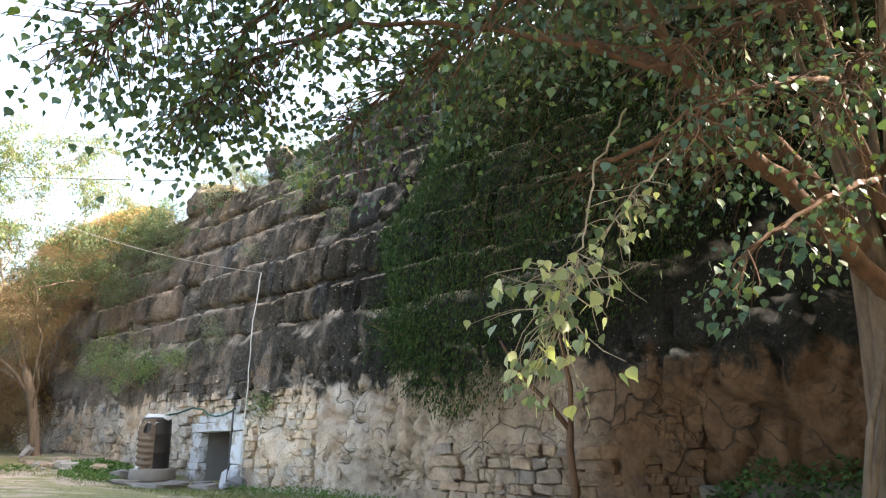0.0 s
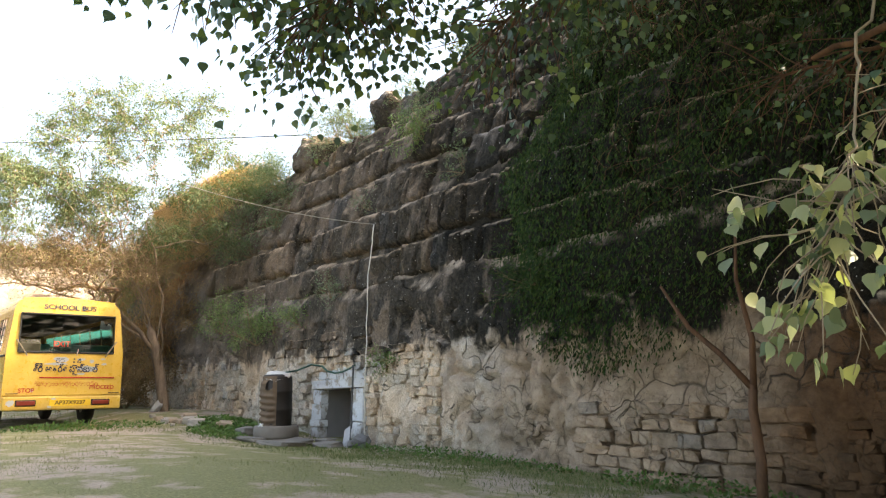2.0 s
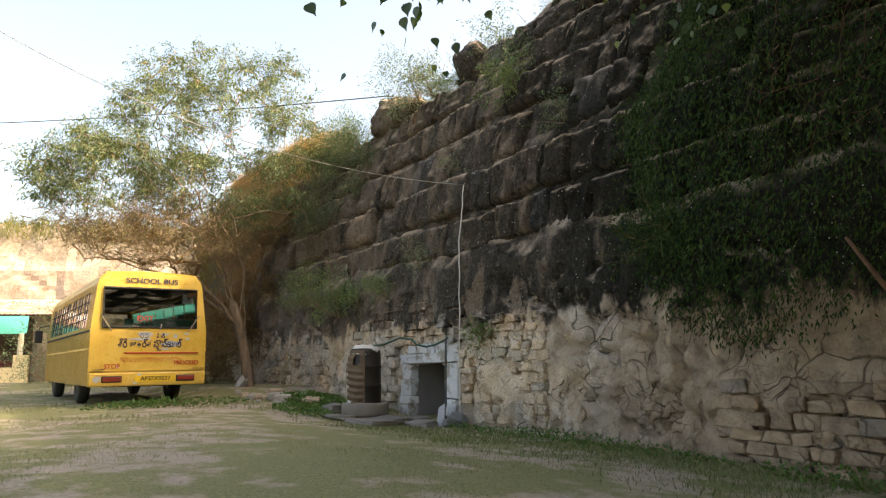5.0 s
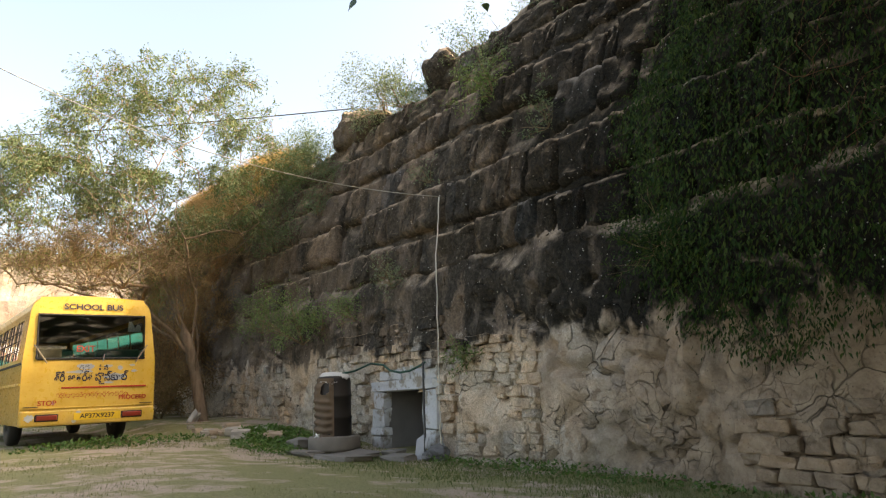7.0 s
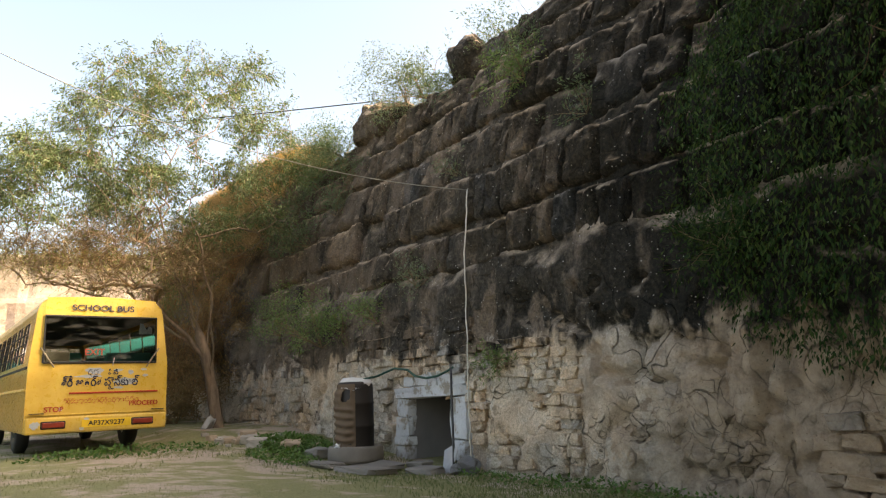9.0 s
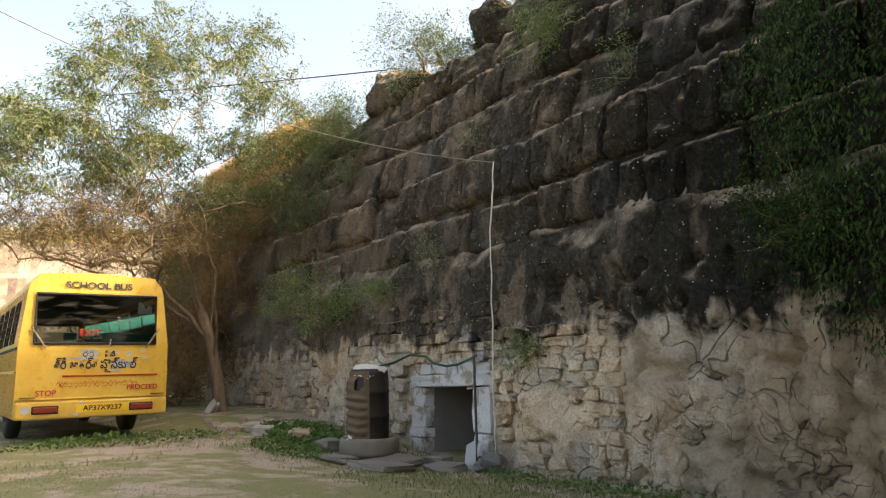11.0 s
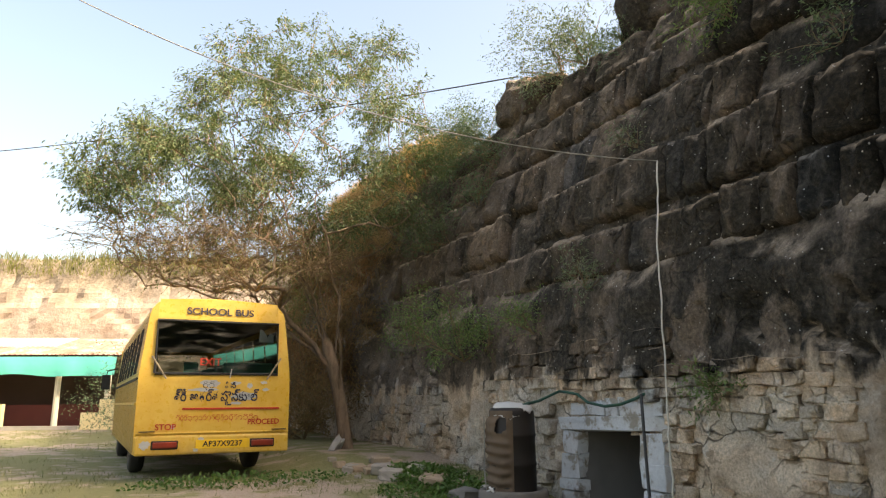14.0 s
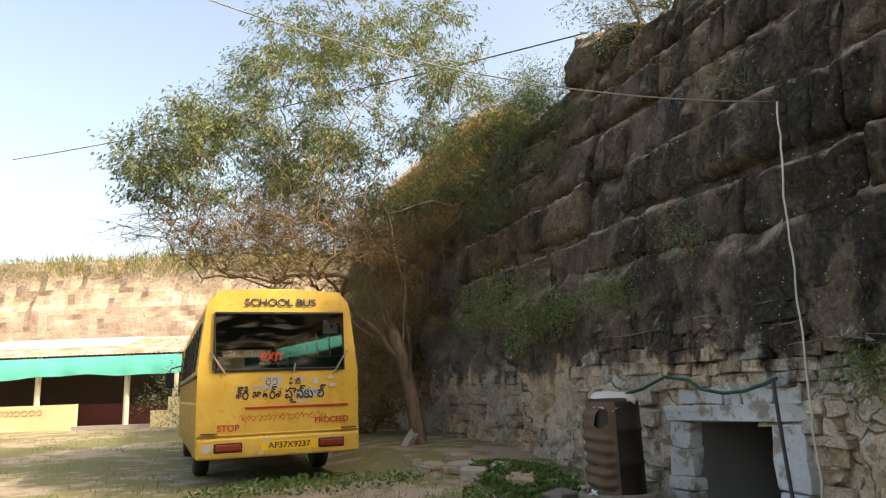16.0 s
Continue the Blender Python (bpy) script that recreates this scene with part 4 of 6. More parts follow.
# ---------------------------------------------------------------- tree beside the bus
def build_yard_tree():
    """A leaning trunk, low forking leaders and a wide crown that leans over the bus; limbs branch from the nearest wood."""
    rnd = random.Random(21)
    root = W(19.2, 7.7, 0.12)
    tree = empty("tree", Matrix.Translation(root), "wide tree with sparse yellow-green leaves and bare lower twigs", "tree")

    def local(s, u, z):
        return W(s - 19.2, u - 7.7, z - 0.12)

    nodes, parent, leader = [], [], []

    def add(p, up, lead):
        nodes.append(p)
        parent.append(up)
        leader.append(lead)
        return len(nodes) - 1

    def run(start, goal, lead, bow, step=0.3):
        a, c = nodes[start], goal
        n = max(2, int((c - a).length / step))
        side = Vector((rnd.gauss(0, 1), rnd.gauss(0, 1), 0)) * bow * 0.5 + Vector((0, 0, bow))
        at = start
        for q in range(1, n + 1):
            t = q / n
            jit = Vector((rnd.gauss(0, 0.035), rnd.gauss(0, 0.035), rnd.gauss(0, 0.03)))
            at = add(a.lerp(c, t) + side * 4 * t * (1 - t) * (c - a).length * 0.25 + jit * min(1.0, (c - a).length), at, lead)
        return at

    trunk = [add(local(19.2, 7.7, 0.0), -1, 0)]
    for s, u, z in ((19.2, 7.66, 0.6), (19.22, 7.56, 1.2), (19.2, 7.42, 1.8), (19.18, 7.25, 2.3)):
        trunk.append(add(local(s, u, z), trunk[-1], 0))
    # leaders: where they leave the trunk and where they reach
    leads = ((4, (19.4, 6.9, 4.6), (19.6, 7.2, 7.2)), (4, (18.6, 6.5, 3.9), (18.2, 5.4, 6.4)), (3, (19.9, 7.7, 4.0), (20.4, 8.6, 6.8)), (3, (18.9, 6.2, 3.0), (18.4, 4.2, 4.4)), (2, (18.2, 7.2, 2.9), (17.4, 6.4, 5.2)), (4, (20.2, 6.6, 4.2), (20.9, 5.9, 6.6)), (3, (19.6, 6.3, 2.8), (19.4, 4.0, 3.5)))
    for k, (at, mid, far) in enumerate(leads):
        run(run(trunk[at], local(*mid), k + 1, 0.05), local(*far), k + 1, 0.08)
    # goals over a domed crown with a lower lobe over the bus
    goals = []
    while len(goals) < 760:
        d = Vector((rnd.gauss(0, 1), rnd.gauss(0, 1), rnd.gauss(0, 1))).normalized() * rnd.uniform(0.45, 1.0) ** 0.6
        pick = rnd.random()
        if pick < 0.33:
            s, u, z = 18.7 + 1.7 * d.x, 5.3 + 2.2 * d.y, 3.85 + 0.75 * d.z
        elif pick < 0.74:
            s, u, z = 19.3 + 2.7 * d.x, 6.9 + 3.1 * d.y, 6.5 + 2.95 * d.z
        else:
            s, u, z = 18.6 + 2.1 * d.x, 4.5 + 2.5 * d.y, 4.9 + 1.55 * d.z
        if z > 3.2 + 0.25 * max(0, u - 7) and u < face_u(z) - 0.3:
            goals.append(local(s, u, z))
    goals.sort(key=lambda g: (g - nodes[trunk[-1]]).length)
    for g in goals:
        P = np.array(nodes[5:])
        gap = np.linalg.norm(P - np.array(g), axis=1) + 1.6 * np.maximum(0, P[:, 2] - g.z + 0.1)
        i = 5 + int(np.argmin(gap))
        if (nodes[i] - g).length > 0.2:
            run(i, g, leader[i], rnd.uniform(-0.02, 0.1), 0.28)
    kids = [[] for _ in nodes]
    for i, p in enumerate(parent):
        if p >= 0:
            kids[p].append(i)
    total = [0] * len(nodes)
    for i in range(len(nodes) - 1, -1, -1):
        total[i] = 1 if not kids[i] else sum(total[c] for c in kids[i])
    radius = [min(0.11, 0.0052 * t ** 0.5) for t in total]
    for k, i in enumerate(trunk):
        radius[i] = (0.2, 0.145, 0.135, 0.13, 0.12)[k]
    wood = {k: ([], []) for k in range(len(leads) + 1)}
    for i, p in enumerate(parent):
        if p >= 0 and kids[p][0] == i:
            continue
        chain = [i] if p < 0 else [p, i]
        while kids[chain[-1]]:
            chain.append(kids[chain[-1]][0])
        rs = [radius[c] for c in chain]
        if p >= 0:
            rs[0] = rs[1]
        v, f = wood[leader[i]]
        tube([nodes[c] for c in chain], rs, 8 if rs[0] > 0.04 else (5 if rs[0] > 0.014 else 4), v, f, False)
    for k in sorted(wood):
        part("limb" if k else "trunk", mesh_of("limb" if k else "trunk", *wood[k], BARK_TAN, True), None, tree)
    # fine shoots, then leaves on them
    ends = [i for i in range(5, len(nodes)) if total[i] <= 3]
    tv, tf, lv, lf, sv, sf = [], [], [], [], [], []
    for i in ends:
        p = nodes[i]
        d0 = (p - nodes[parent[i]]).normalized()
        low = p.z < 4.25 + 0.6 * noise.noise(p * 0.6)
        thin = smooth(0.4, 2.6, p.dot(DU)) * 0.55 + smooth(0.0, -0.5, noise.noise(p * 0.8)) * 0.5
        for k in range(7 if low else 4):
            d = (d0 * 0.6 + Vector((rnd.gauss(0, 0.6), rnd.gauss(0, 0.6), rnd.gauss(0.1 if not low else -0.05, 0.45)))).normalized()
            q, pts = p.copy(), [p.copy()]
            for j in range(3):
                d = (d + Vector((rnd.gauss(0, 0.22), rnd.gauss(0, 0.22), rnd.gauss(-0.06, 0.2)))).normalized()
                q = q + d * rnd.uniform(0.1, 0.3 if low else 0.2)
                pts.append(q.copy())
            tube(pts, [0.006, 0.005, 0.004, 0.002], 3, tv, tf, False)
            for q in pts[1:]:
                if low:
                    if rnd.random() < 0.5:
                        put_leaf(sv, sf, q, d, rnd.uniform(0.05, 0.10), "lance", rnd, 0.5)
                elif rnd.random() > thin:
                    for j in range(rnd.randint(8, 13)):
                        put_leaf(lv, lf, q + Vector((rnd.gauss(0, 0.075), rnd.gauss(0, 0.075), rnd.gauss(0, 0.05))), d, rnd.uniform(0.06, 0.115), "lance", rnd, 0.9)
    part("crown", mesh_of("crown", lv, lf, LEAF_NEEM), None, tree, "sparse yellow-green leaves")
    part("withered_leaves", mesh_of("withered_leaves", sv, sf, LEAF_OLIVE), None, tree, "dull olive leaves withering on the lower twigs")["kind"] = "stuff"
    part("twig_tangle", mesh_of("twig_tangle", tv, tf, TWIG), None, tree, "tangle of bare brown twigs")["kind"] = "stuff"
    return tree


build_yard_tree()


# ---------------------------------------------------------------- large fig tree and its hanging boughs
def fig_bough(name, points, radius, seed, label, leaves, size, parent, leaf_mat=LEAF_FIG, spread=0.35, twig_len=0.5, twigs=26, singly=False):
    rnd = random.Random(seed)
    wv, wf = [], []
    pts = [Vector(p) for p in points]
    fine = []
    for a, b in zip(pts, pts[1:]):
        for k in range(6):
            fine.append(a.lerp(b, k / 6) + Vector((rnd.gauss(0, 0.012), rnd.gauss(0, 0.012), rnd.gauss(0, 0.012))))
    fine.append(pts[-1])
    n = len(fine)
    tube(fine, [radius * (1 - 0.8 * i / n) + 0.003 for i in range(n)], 6, wv, wf)
    ends = []
    for k in range(twigs):
        i = rnd.randint(n * 3 // 5 if singly else n // 6, n - 1)
        d = (fine[min(i + 1, n - 1)] - fine[max(0, i - 1)]).normalized()
        d = (d * 0.6 + Vector((rnd.gauss(0, 0.6), rnd.gauss(0, 0.6), rnd.gauss(0, 0.5) - (0.0 if singly else 0.2)))).normalized()
        p, q = fine[i].copy(), [fine[i].copy()]
        for j in range(4):
            d = (d + Vector((rnd.gauss(0, 0.25), rnd.gauss(0, 0.25), rnd.gauss(0, 0.2) - 0.12))).normalized()
            p = p + d * twig_len * rnd.uniform(0.7, 1.2) / 4
            q.append(p.copy())
            ends.append((p.copy(), d.copy()))
        tube(q, [0.0045, 0.004, 0.0035, 0.003, 0.002] if singly else [0.008, 0.006, 0.005, 0.004, 0.002], 4, wv, wf, False)
    bough = part(name, mesh_of(name, wv, wf, TWIG_PALE if singly else BARK_RED, True), None, parent, label)
    if singly:
        kinds = []
        for c in range(8):
            v, f = [], []
            put_leaf(v, f, Vector((0, 0, 0)), Vector((0.2, 0, -0.6)), 1.0, "heart", rnd, 0.4)
            me = mesh_of("leaf", v, f, LEAF_SUNLIT_ONE, True)
            kinds.append(me)
        for k in range(leaves):
            p, d = rnd.choice(ends)
            ob = part("leaf", rnd.choice(kinds), None, bough)
            ob.matrix_basis = Matrix.Translation(p + Vector((rnd.gauss(0, 0.035), rnd.gauss(0, 0.035), rnd.gauss(0, 0.03)))) @ Matrix.Rotation(rnd.uniform(0, 6.28), 4, "Z") @ Matrix.Rotation(rnd.gauss(0, 0.35), 4, "X") @ Matrix.Scale(size * rnd.uniform(0.55, 1.15), 4)
    else:
        lv, lf = [], []
        for k in range(leaves):
            p, d = rnd.choice(ends)
            put_leaf(lv, lf, p + Vector((rnd.gauss(0, spread * 0.2), rnd.gauss(0, spread * 0.2), rnd.gauss(0, spread * 0.2))), d, size * rnd.uniform(0.55, 1.2), "heart", rnd, 0.7)
        part("leaves", mesh_of("leaves", lv, lf, leaf_mat, True), None, bough)
    return bough


# pale yellow-green fig leaf, coloured brighter than LEAF_FIG as if sunlit
LEAF_SUNLIT_ONE = leaf_material("single fig leaf", [(0.10, 0.14, 0.09), (0.17, 0.21, 0.14), (0.30, 0.33, 0.21), (0.42, 0.42, 0.22), (0.48, 0.47, 0.32)], 0.35, 0.4, True)


def build_fig():
    fig = empty("fig_tree", Matrix.Translation((0, 0, 0)), "large old fig tree with fluted trunk and low leafy boughs", "tree")
    rnd = random.Random(31)
    # trunk: several fused stems and root buttresses
    base = Vector((4.38, 6.45, -0.6))
    wv, wf = [], []
    for k in range(7):
        a = 2 * math.pi * k / 7 + 0.3
        off = Vector((math.cos(a), math.sin(a), 0)) * 0.2
        pts = [base + off * 2.4, base + off * 1.5 + Vector((0, 0, 0.5)), base + off + Vector((0, 0, 1.3)), base + off * 0.9 + Vector((-0.02, 0, 2.2)), base + off * 1.3 + Vector((0.05, 0.1, 3.4)), base + off * 3 + Vector((0.1, 0.1, 5.2)), base + off * 6 + Vector((0.2, 0.2, 8.2))]
        tube(pts, [0.2, 0.17, 0.15, 0.11, 0.05, 0.025, 0.012], 9, wv, wf)
    part("trunk", mesh_of("trunk", wv, wf, bark_material("fig trunk bark", (0.17, 0.12, 0.08), (0.06, 0.042, 0.03)), True), None, fig, "fluted grey-brown trunk")
    for k, pts in enumerate((
        [(4.1, 6.1, -0.5), (3.75, 5.95, 0.1), (3.9, 6.05, 0.7), (4.15, 6.2, 1.3)],
        [(3.75, 6.3, -0.5), (3.9, 6.15, 0.3), (4.1, 6.15, 1.1)])):
        v, f = tube(pts, [0.035, 0.03, 0.025, 0.02], 6)
        part("aerial_root", mesh_of("aerial_root", v, f, BARK, True), None, fig)
    # main limbs
    limbs = [
        ([(4.3, 6.3, 1.7), (3.65, 5.85, 2.35), (3.07, 5.35, 2.85), (2.75, 5.1, 3.25), (2.4, 4.75, 3.9), (2.0, 4.4, 4.7)], 0.068),
        ([(4.3, 6.4, 2.0), (3.7, 6.1, 2.8), (3.3, 6.0, 3.35), (2.6, 6.1, 4.0), (1.5, 6.3, 4.6)], 0.06),
        ([(4.4, 6.3, 2.2), (4.0, 5.8, 3.2), (3.7, 5.4, 4.2), (3.4, 5.0, 5.2)], 0.045),
        ([(2.75, 5.1, 3.25), (1.4, 4.9, 3.75), (0.2, 4.8, 3.9), (-0.9, 4.9, 3.8)], 0.022),
        ([(3.07, 5.35, 2.85), (2.5, 5.5, 2.95), (2.0, 5.9, 2.9)], 0.03),
        ([(4.3, 6.3, 2.6), (4.5, 5.2, 3.6), (4.4, 4.2, 4.4)], 0.025),
    ]
    for k, (pts, r) in enumerate(limbs):
        fine = []
        P = [Vector(p) for p in pts]
        for a, b in zip(P, P[1:]):
            for q in range(5):
                fine.append(a.lerp(b, q / 5) + Vector((rnd.gauss(0, 0.015), rnd.gauss(0, 0.015), rnd.gauss(0, 0.015))))
        fine.append(P[-1])
        v, f = tube(fine, [1.25 * r * (1 - 0.55 * i / len(fine)) for i in range(len(fine))], 8)
        part("limb", mesh_of("limb", v, f, BARK_RED, True), None, fig, "reddish-brown limb")
    # leafy boughs: overhead canopy, then those that hang into view
    fig_bough("bough", [(1.2, 4.2, 4.6), (0.4, 4.0, 3.95), (-0.4, 4.2, 3.55), (-0.8, 4.6, 3.4)], 0.03, 41, "bough of small heart-shaped leaves", 1125, 0.068, fig, spread=0.9, twig_len=0.7, twigs=70)
    fig_bough("bough", [(0.2, 4.8, 3.9), (-0.7, 4.7, 3.6), (-1.1, 4.7, 3.3)], 0.025, 42, "bough of small heart-shaped leaves", 1125, 0.068, fig, spread=0.9, twig_len=0.7, twigs=80)
    fig_bough("bough", [(0.2, 4.0, 4.2), (-0.7, 3.7, 3.7), (-1.3, 3.8, 3.4)], 0.025, 43, "bough of small heart-shaped leaves", 1050, 0.068, fig, spread=0.9, twig_len=0.7, twigs=80)
    fig_bough("bough", [(1.5, 4.9, 4.0), (0.6, 5.3, 3.7), (-0.2, 5.8, 3.5)], 0.025, 44, "bough of small heart-shaped leaves", 1200, 0.068, fig, spread=0.9, twig_len=0.8, twigs=80)
    fig_bough("bough", [(2.4, 4.8, 4.0), (1.5, 5.2, 4.2), (0.6, 6.0, 4.3)], 0.025, 45, "bough of small heart-shaped leaves", 1200, 0.068, fig, spread=0.9, twig_len=0.9, twigs=80)
    fig_bough("bough", [(3.4, 5.0, 5.0), (2.4, 4.4, 4.3), (1.6, 4.0, 3.6)], 0.03, 46, "bough of small heart-shaped leaves", 750, 0.068, fig, spread=1.0, twig_len=0.9, twigs=80)
    fig_bough("bough", [(3.9, 5.7, 3.4), (3.2, 4.9, 3.0), (2.6, 4.3, 2.6)], 0.03, 47, "bough of small heart-shaped leaves", 300, 0.068, fig, spread=0.8, twig_len=0.6, twigs=36)
    fig_bough("bough", [(4.2, 5.9, 2.6), (3.5, 5.1, 2.2), (2.9, 4.5, 1.75)], 0.025, 48, "bough of small heart-shaped leaves", 330, 0.068, fig, spread=0.6, twig_len=0.5, twigs=26)
    fig_bough("bough", [(3.6, 6.1, 2.9), (2.9, 6.2, 3.1), (1.9, 6.6, 3.1)], 0.025, 49, "bough of small heart-shaped leaves", 380, 0.068, fig, spread=0.8, twig_len=0.7, twigs=70)
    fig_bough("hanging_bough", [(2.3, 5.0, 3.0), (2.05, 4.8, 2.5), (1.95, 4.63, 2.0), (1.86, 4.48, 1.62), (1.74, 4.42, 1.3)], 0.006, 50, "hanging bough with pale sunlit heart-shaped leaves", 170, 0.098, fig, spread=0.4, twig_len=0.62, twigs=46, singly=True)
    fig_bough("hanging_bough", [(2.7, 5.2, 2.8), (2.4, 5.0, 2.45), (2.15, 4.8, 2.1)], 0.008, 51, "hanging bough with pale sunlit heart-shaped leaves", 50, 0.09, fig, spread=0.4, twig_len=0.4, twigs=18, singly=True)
    fig_bough("bough", [(4.2, 5.8, 4.3), (3.3, 5.1, 3.7), (2.7, 4.7, 3.3)], 0.02, 52, "bough of small heart-shaped leaves", 520, 0.068, fig, spread=1.0, twig_len=0.8, twigs=80)
    fig_bough("bough", [(4.4, 5.8, 3.6), (3.9, 5.0, 3.2), (3.5, 4.6, 2.7)], 0.02, 53, "bough of small heart-shaped leaves", 300, 0.068, fig, spread=0.9, twig_len=0.6, twigs=60)
    return fig


build_fig()


def build_overhead():
    """The high crown of the fig over the path and unseen clumps added to block sky light, joined leaves only."""
    rnd = random.Random(77)
    crown = empty("fig_crown", Matrix.Translation((0, 0, 0)), "fig leaf crown over the path, with unseen clumps added for shade", "tree", kind="stuff")
    lv, lf, wv, wf = [], [], [], []
    for k in range(190):
        c = Vector((rnd.uniform(-0.5, 9.0), rnd.uniform(0.5, 9.5), rnd.uniform(5.0, 9.0)))
        if c.x < 1.5 and c.y > 5.8:
            continue
        # clumps left out along the sun's line so the hanging bough is lit
        to_light = c - Vector((1.85, 4.5, 1.7))
        if (to_light - SUN_DIR * to_light.dot(SUN_DIR)).length < 1.1:
            continue
        for j in range(70):
            p = c + Vector((rnd.gauss(0, 0.55), rnd.gauss(0, 0.55), rnd.gauss(0, 0.4)))
            put_leaf(lv, lf, p, Vector((rnd.gauss(0, 1), rnd.gauss(0, 1), -0.4)), rnd.uniform(0.12, 0.22), "oval", rnd, 0.5)
        tube([Vector((4.4, 6.3, 4.6)).lerp(c, 0.15), Vector((4.4, 6.3, 5.2)).lerp(c, 0.6), c], [0.05, 0.03, 0.01], 4, wv, wf, False)
    # low clumps added out of view on the right to shade the wall
    for k in range(340):
        y = rnd.uniform(-4.0, 6.5)
        c = Vector((3.4 + 0.45 * y + rnd.uniform(0, 6.0), y, rnd.uniform(1.6, 6.5)))
        to_light = c - Vector((1.85, 4.5, 1.7))
        if (to_light - SUN_DIR * to_light.dot(SUN_DIR)).length < 1.0:
            continue
        for j in range(60):
            p = c + Vector((rnd.gauss(0, 0.5), rnd.gauss(0, 0.5), rnd.gauss(0, 0.4)))
            put_leaf(lv, lf, p, Vector((rnd.gauss(0, 1), rnd.gauss(0, 1), -0.4)), rnd.uniform(0.14, 0.26), "oval", rnd, 0.3)
    # high clumps added along the wall's near end to block sky light
    for k in range(270):
        s, u = rnd.uniform(-5.0, 5.6), rnd.uniform(3.5, 9.5)
        c = W(s, u, rnd.uniform(6.3, 9.5))
        to_light = c - Vector((1.85, 4.5, 1.7))
        if (to_light - SUN_DIR * to_light.dot(SUN_DIR)).length < 1.0:
            continue
        for j in range(70):
            p = c + Vector((rnd.gauss(0, 0.6), rnd.gauss(0, 0.6), rnd.gauss(0, 0.35)))
            put_leaf(lv, lf, p, Vector((rnd.gauss(0, 1), rnd.gauss(0, 1), -0.4)), rnd.uniform(0.14, 0.26), "oval", rnd, 0.3)
    part("crown_leaves", mesh_of("crown_leaves", lv, lf, LEAF_FIG), None, crown)
    part("crown_limbs", mesh_of("crown_limbs", wv, wf, BARK), None, crown)


build_overhead()


def build_sapling():
    thing = empty("sapling", Matrix.Translation(W(3.0, 8.3, ground_z(3.0, 8.3) - 0.05)), "slender forked sapling growing at the wall's foot", "tree")
    v, f = [], []
    tube([(0, 0, 0), (0.03, 0, 0.5), (0.0, 0.02, 1.0), (0.02, 0, 1.25)], [0.055, 0.05, 0.045, 0.04], 8, v, f)
    tube([(0.02, 0, 1.2), (-0.25, 0.05, 1.55), (-0.55, 0.1, 1.85), (-0.8, 0.1, 2.3)], [0.035, 0.03, 0.025, 0.015], 7, v, f)
    tube([(0.02, 0, 1.2), (0.05, -0.05, 1.7), (-0.05, -0.1, 2.3), (0, -0.1, 3.0)], [0.035, 0.03, 0.02, 0.012], 7, v, f)
    part("trunk", mesh_of("trunk", v, f, BARK_RED, True), None, thing)


build_sapling()


# ---------------------------------------------------------------- the dark creeper mass on the wall
def build_creeper():
    rnd = random.Random(55)
    thing = empty("creeper", Matrix.Translation(W(5.6, 8.9, 3.0)), "dense dark creeper and dry vines hanging down the wall", "creeper")
    inv = Vector(W(5.6, 8.9, 3.0))
    lv, lf, wv, wf = [], [], [], []

    def left_edge(z):
        return float(np.interp(z, (0.8, 1.3, 2.5, 3.8, 5.0, 6.5, 8.0), (5.4, 6.3, 7.0, 7.1, 6.7, 6.4, 6.8)))

    def low_edge(s):
        return float(np.interp(s, (-1, 1, 3.2, 4.4, 5.4, 6.2, 7.2), (3.6, 3.2, 1.9, 1.2, 0.95, 1.15, 2.4)))

    n = 0
    while n < 66000:
        s, z = rnd.uniform(-1.0, 7.6), rnd.uniform(0.8, 8.6)
        if s > left_edge(z) + rnd.gauss(0, 0.22) or z < low_edge(s) + rnd.gauss(0, 0.18):
            continue
        bulge = 0.38 + 0.85 * smooth(0, 1.6, left_edge(z) - s) * smooth(0, 1.2, z - low_edge(s)) + 0.35 * noise.noise(Vector((s * 0.9, z * 0.9, 4)))
        u = face_u(z) - max(0.15, bulge) * rnd.uniform(0.4, 1.0)
        put_leaf(lv, lf, W(s, u, z) - inv, W(0, -0.5, -0.6), rnd.uniform(0.04, 0.09), "lance", rnd, 0.5)
        n += 1
    part("foliage", mesh_of("foliage", lv, lf, LEAF_DARK), None, thing)
    for k in range(230):
        s, z = rnd.uniform(-0.5, 4.6), rnd.uniform(3.0, 7.0)
        if s > left_edge(z) - 0.2 or z < low_edge(s) + 0.5:
            continue
        p = W(s, face_u(z) - rnd.uniform(0.7, 1.4), z) - inv
        q = [p]
        d = W(rnd.gauss(0, 0.8), -0.2, rnd.gauss(-0.3, 0.5)).normalized()
        for j in range(8):
            d = (d + Vector((rnd.gauss(0, 0.35), rnd.gauss(0, 0.35), rnd.gauss(0, 0.35) - 0.16))).normalized()
            p = p + d * rnd.uniform(0.08, 0.2)
            q.append(p)
        r = rnd.choice((0.002, 0.003, 0.004))
        tube(q, [r] * 8 + [r * 0.4], 4, wv, wf, False)
    part("vines", mesh_of("vines", wv, wf, BARK_RED), None, thing, "dry brown vines")


build_creeper()

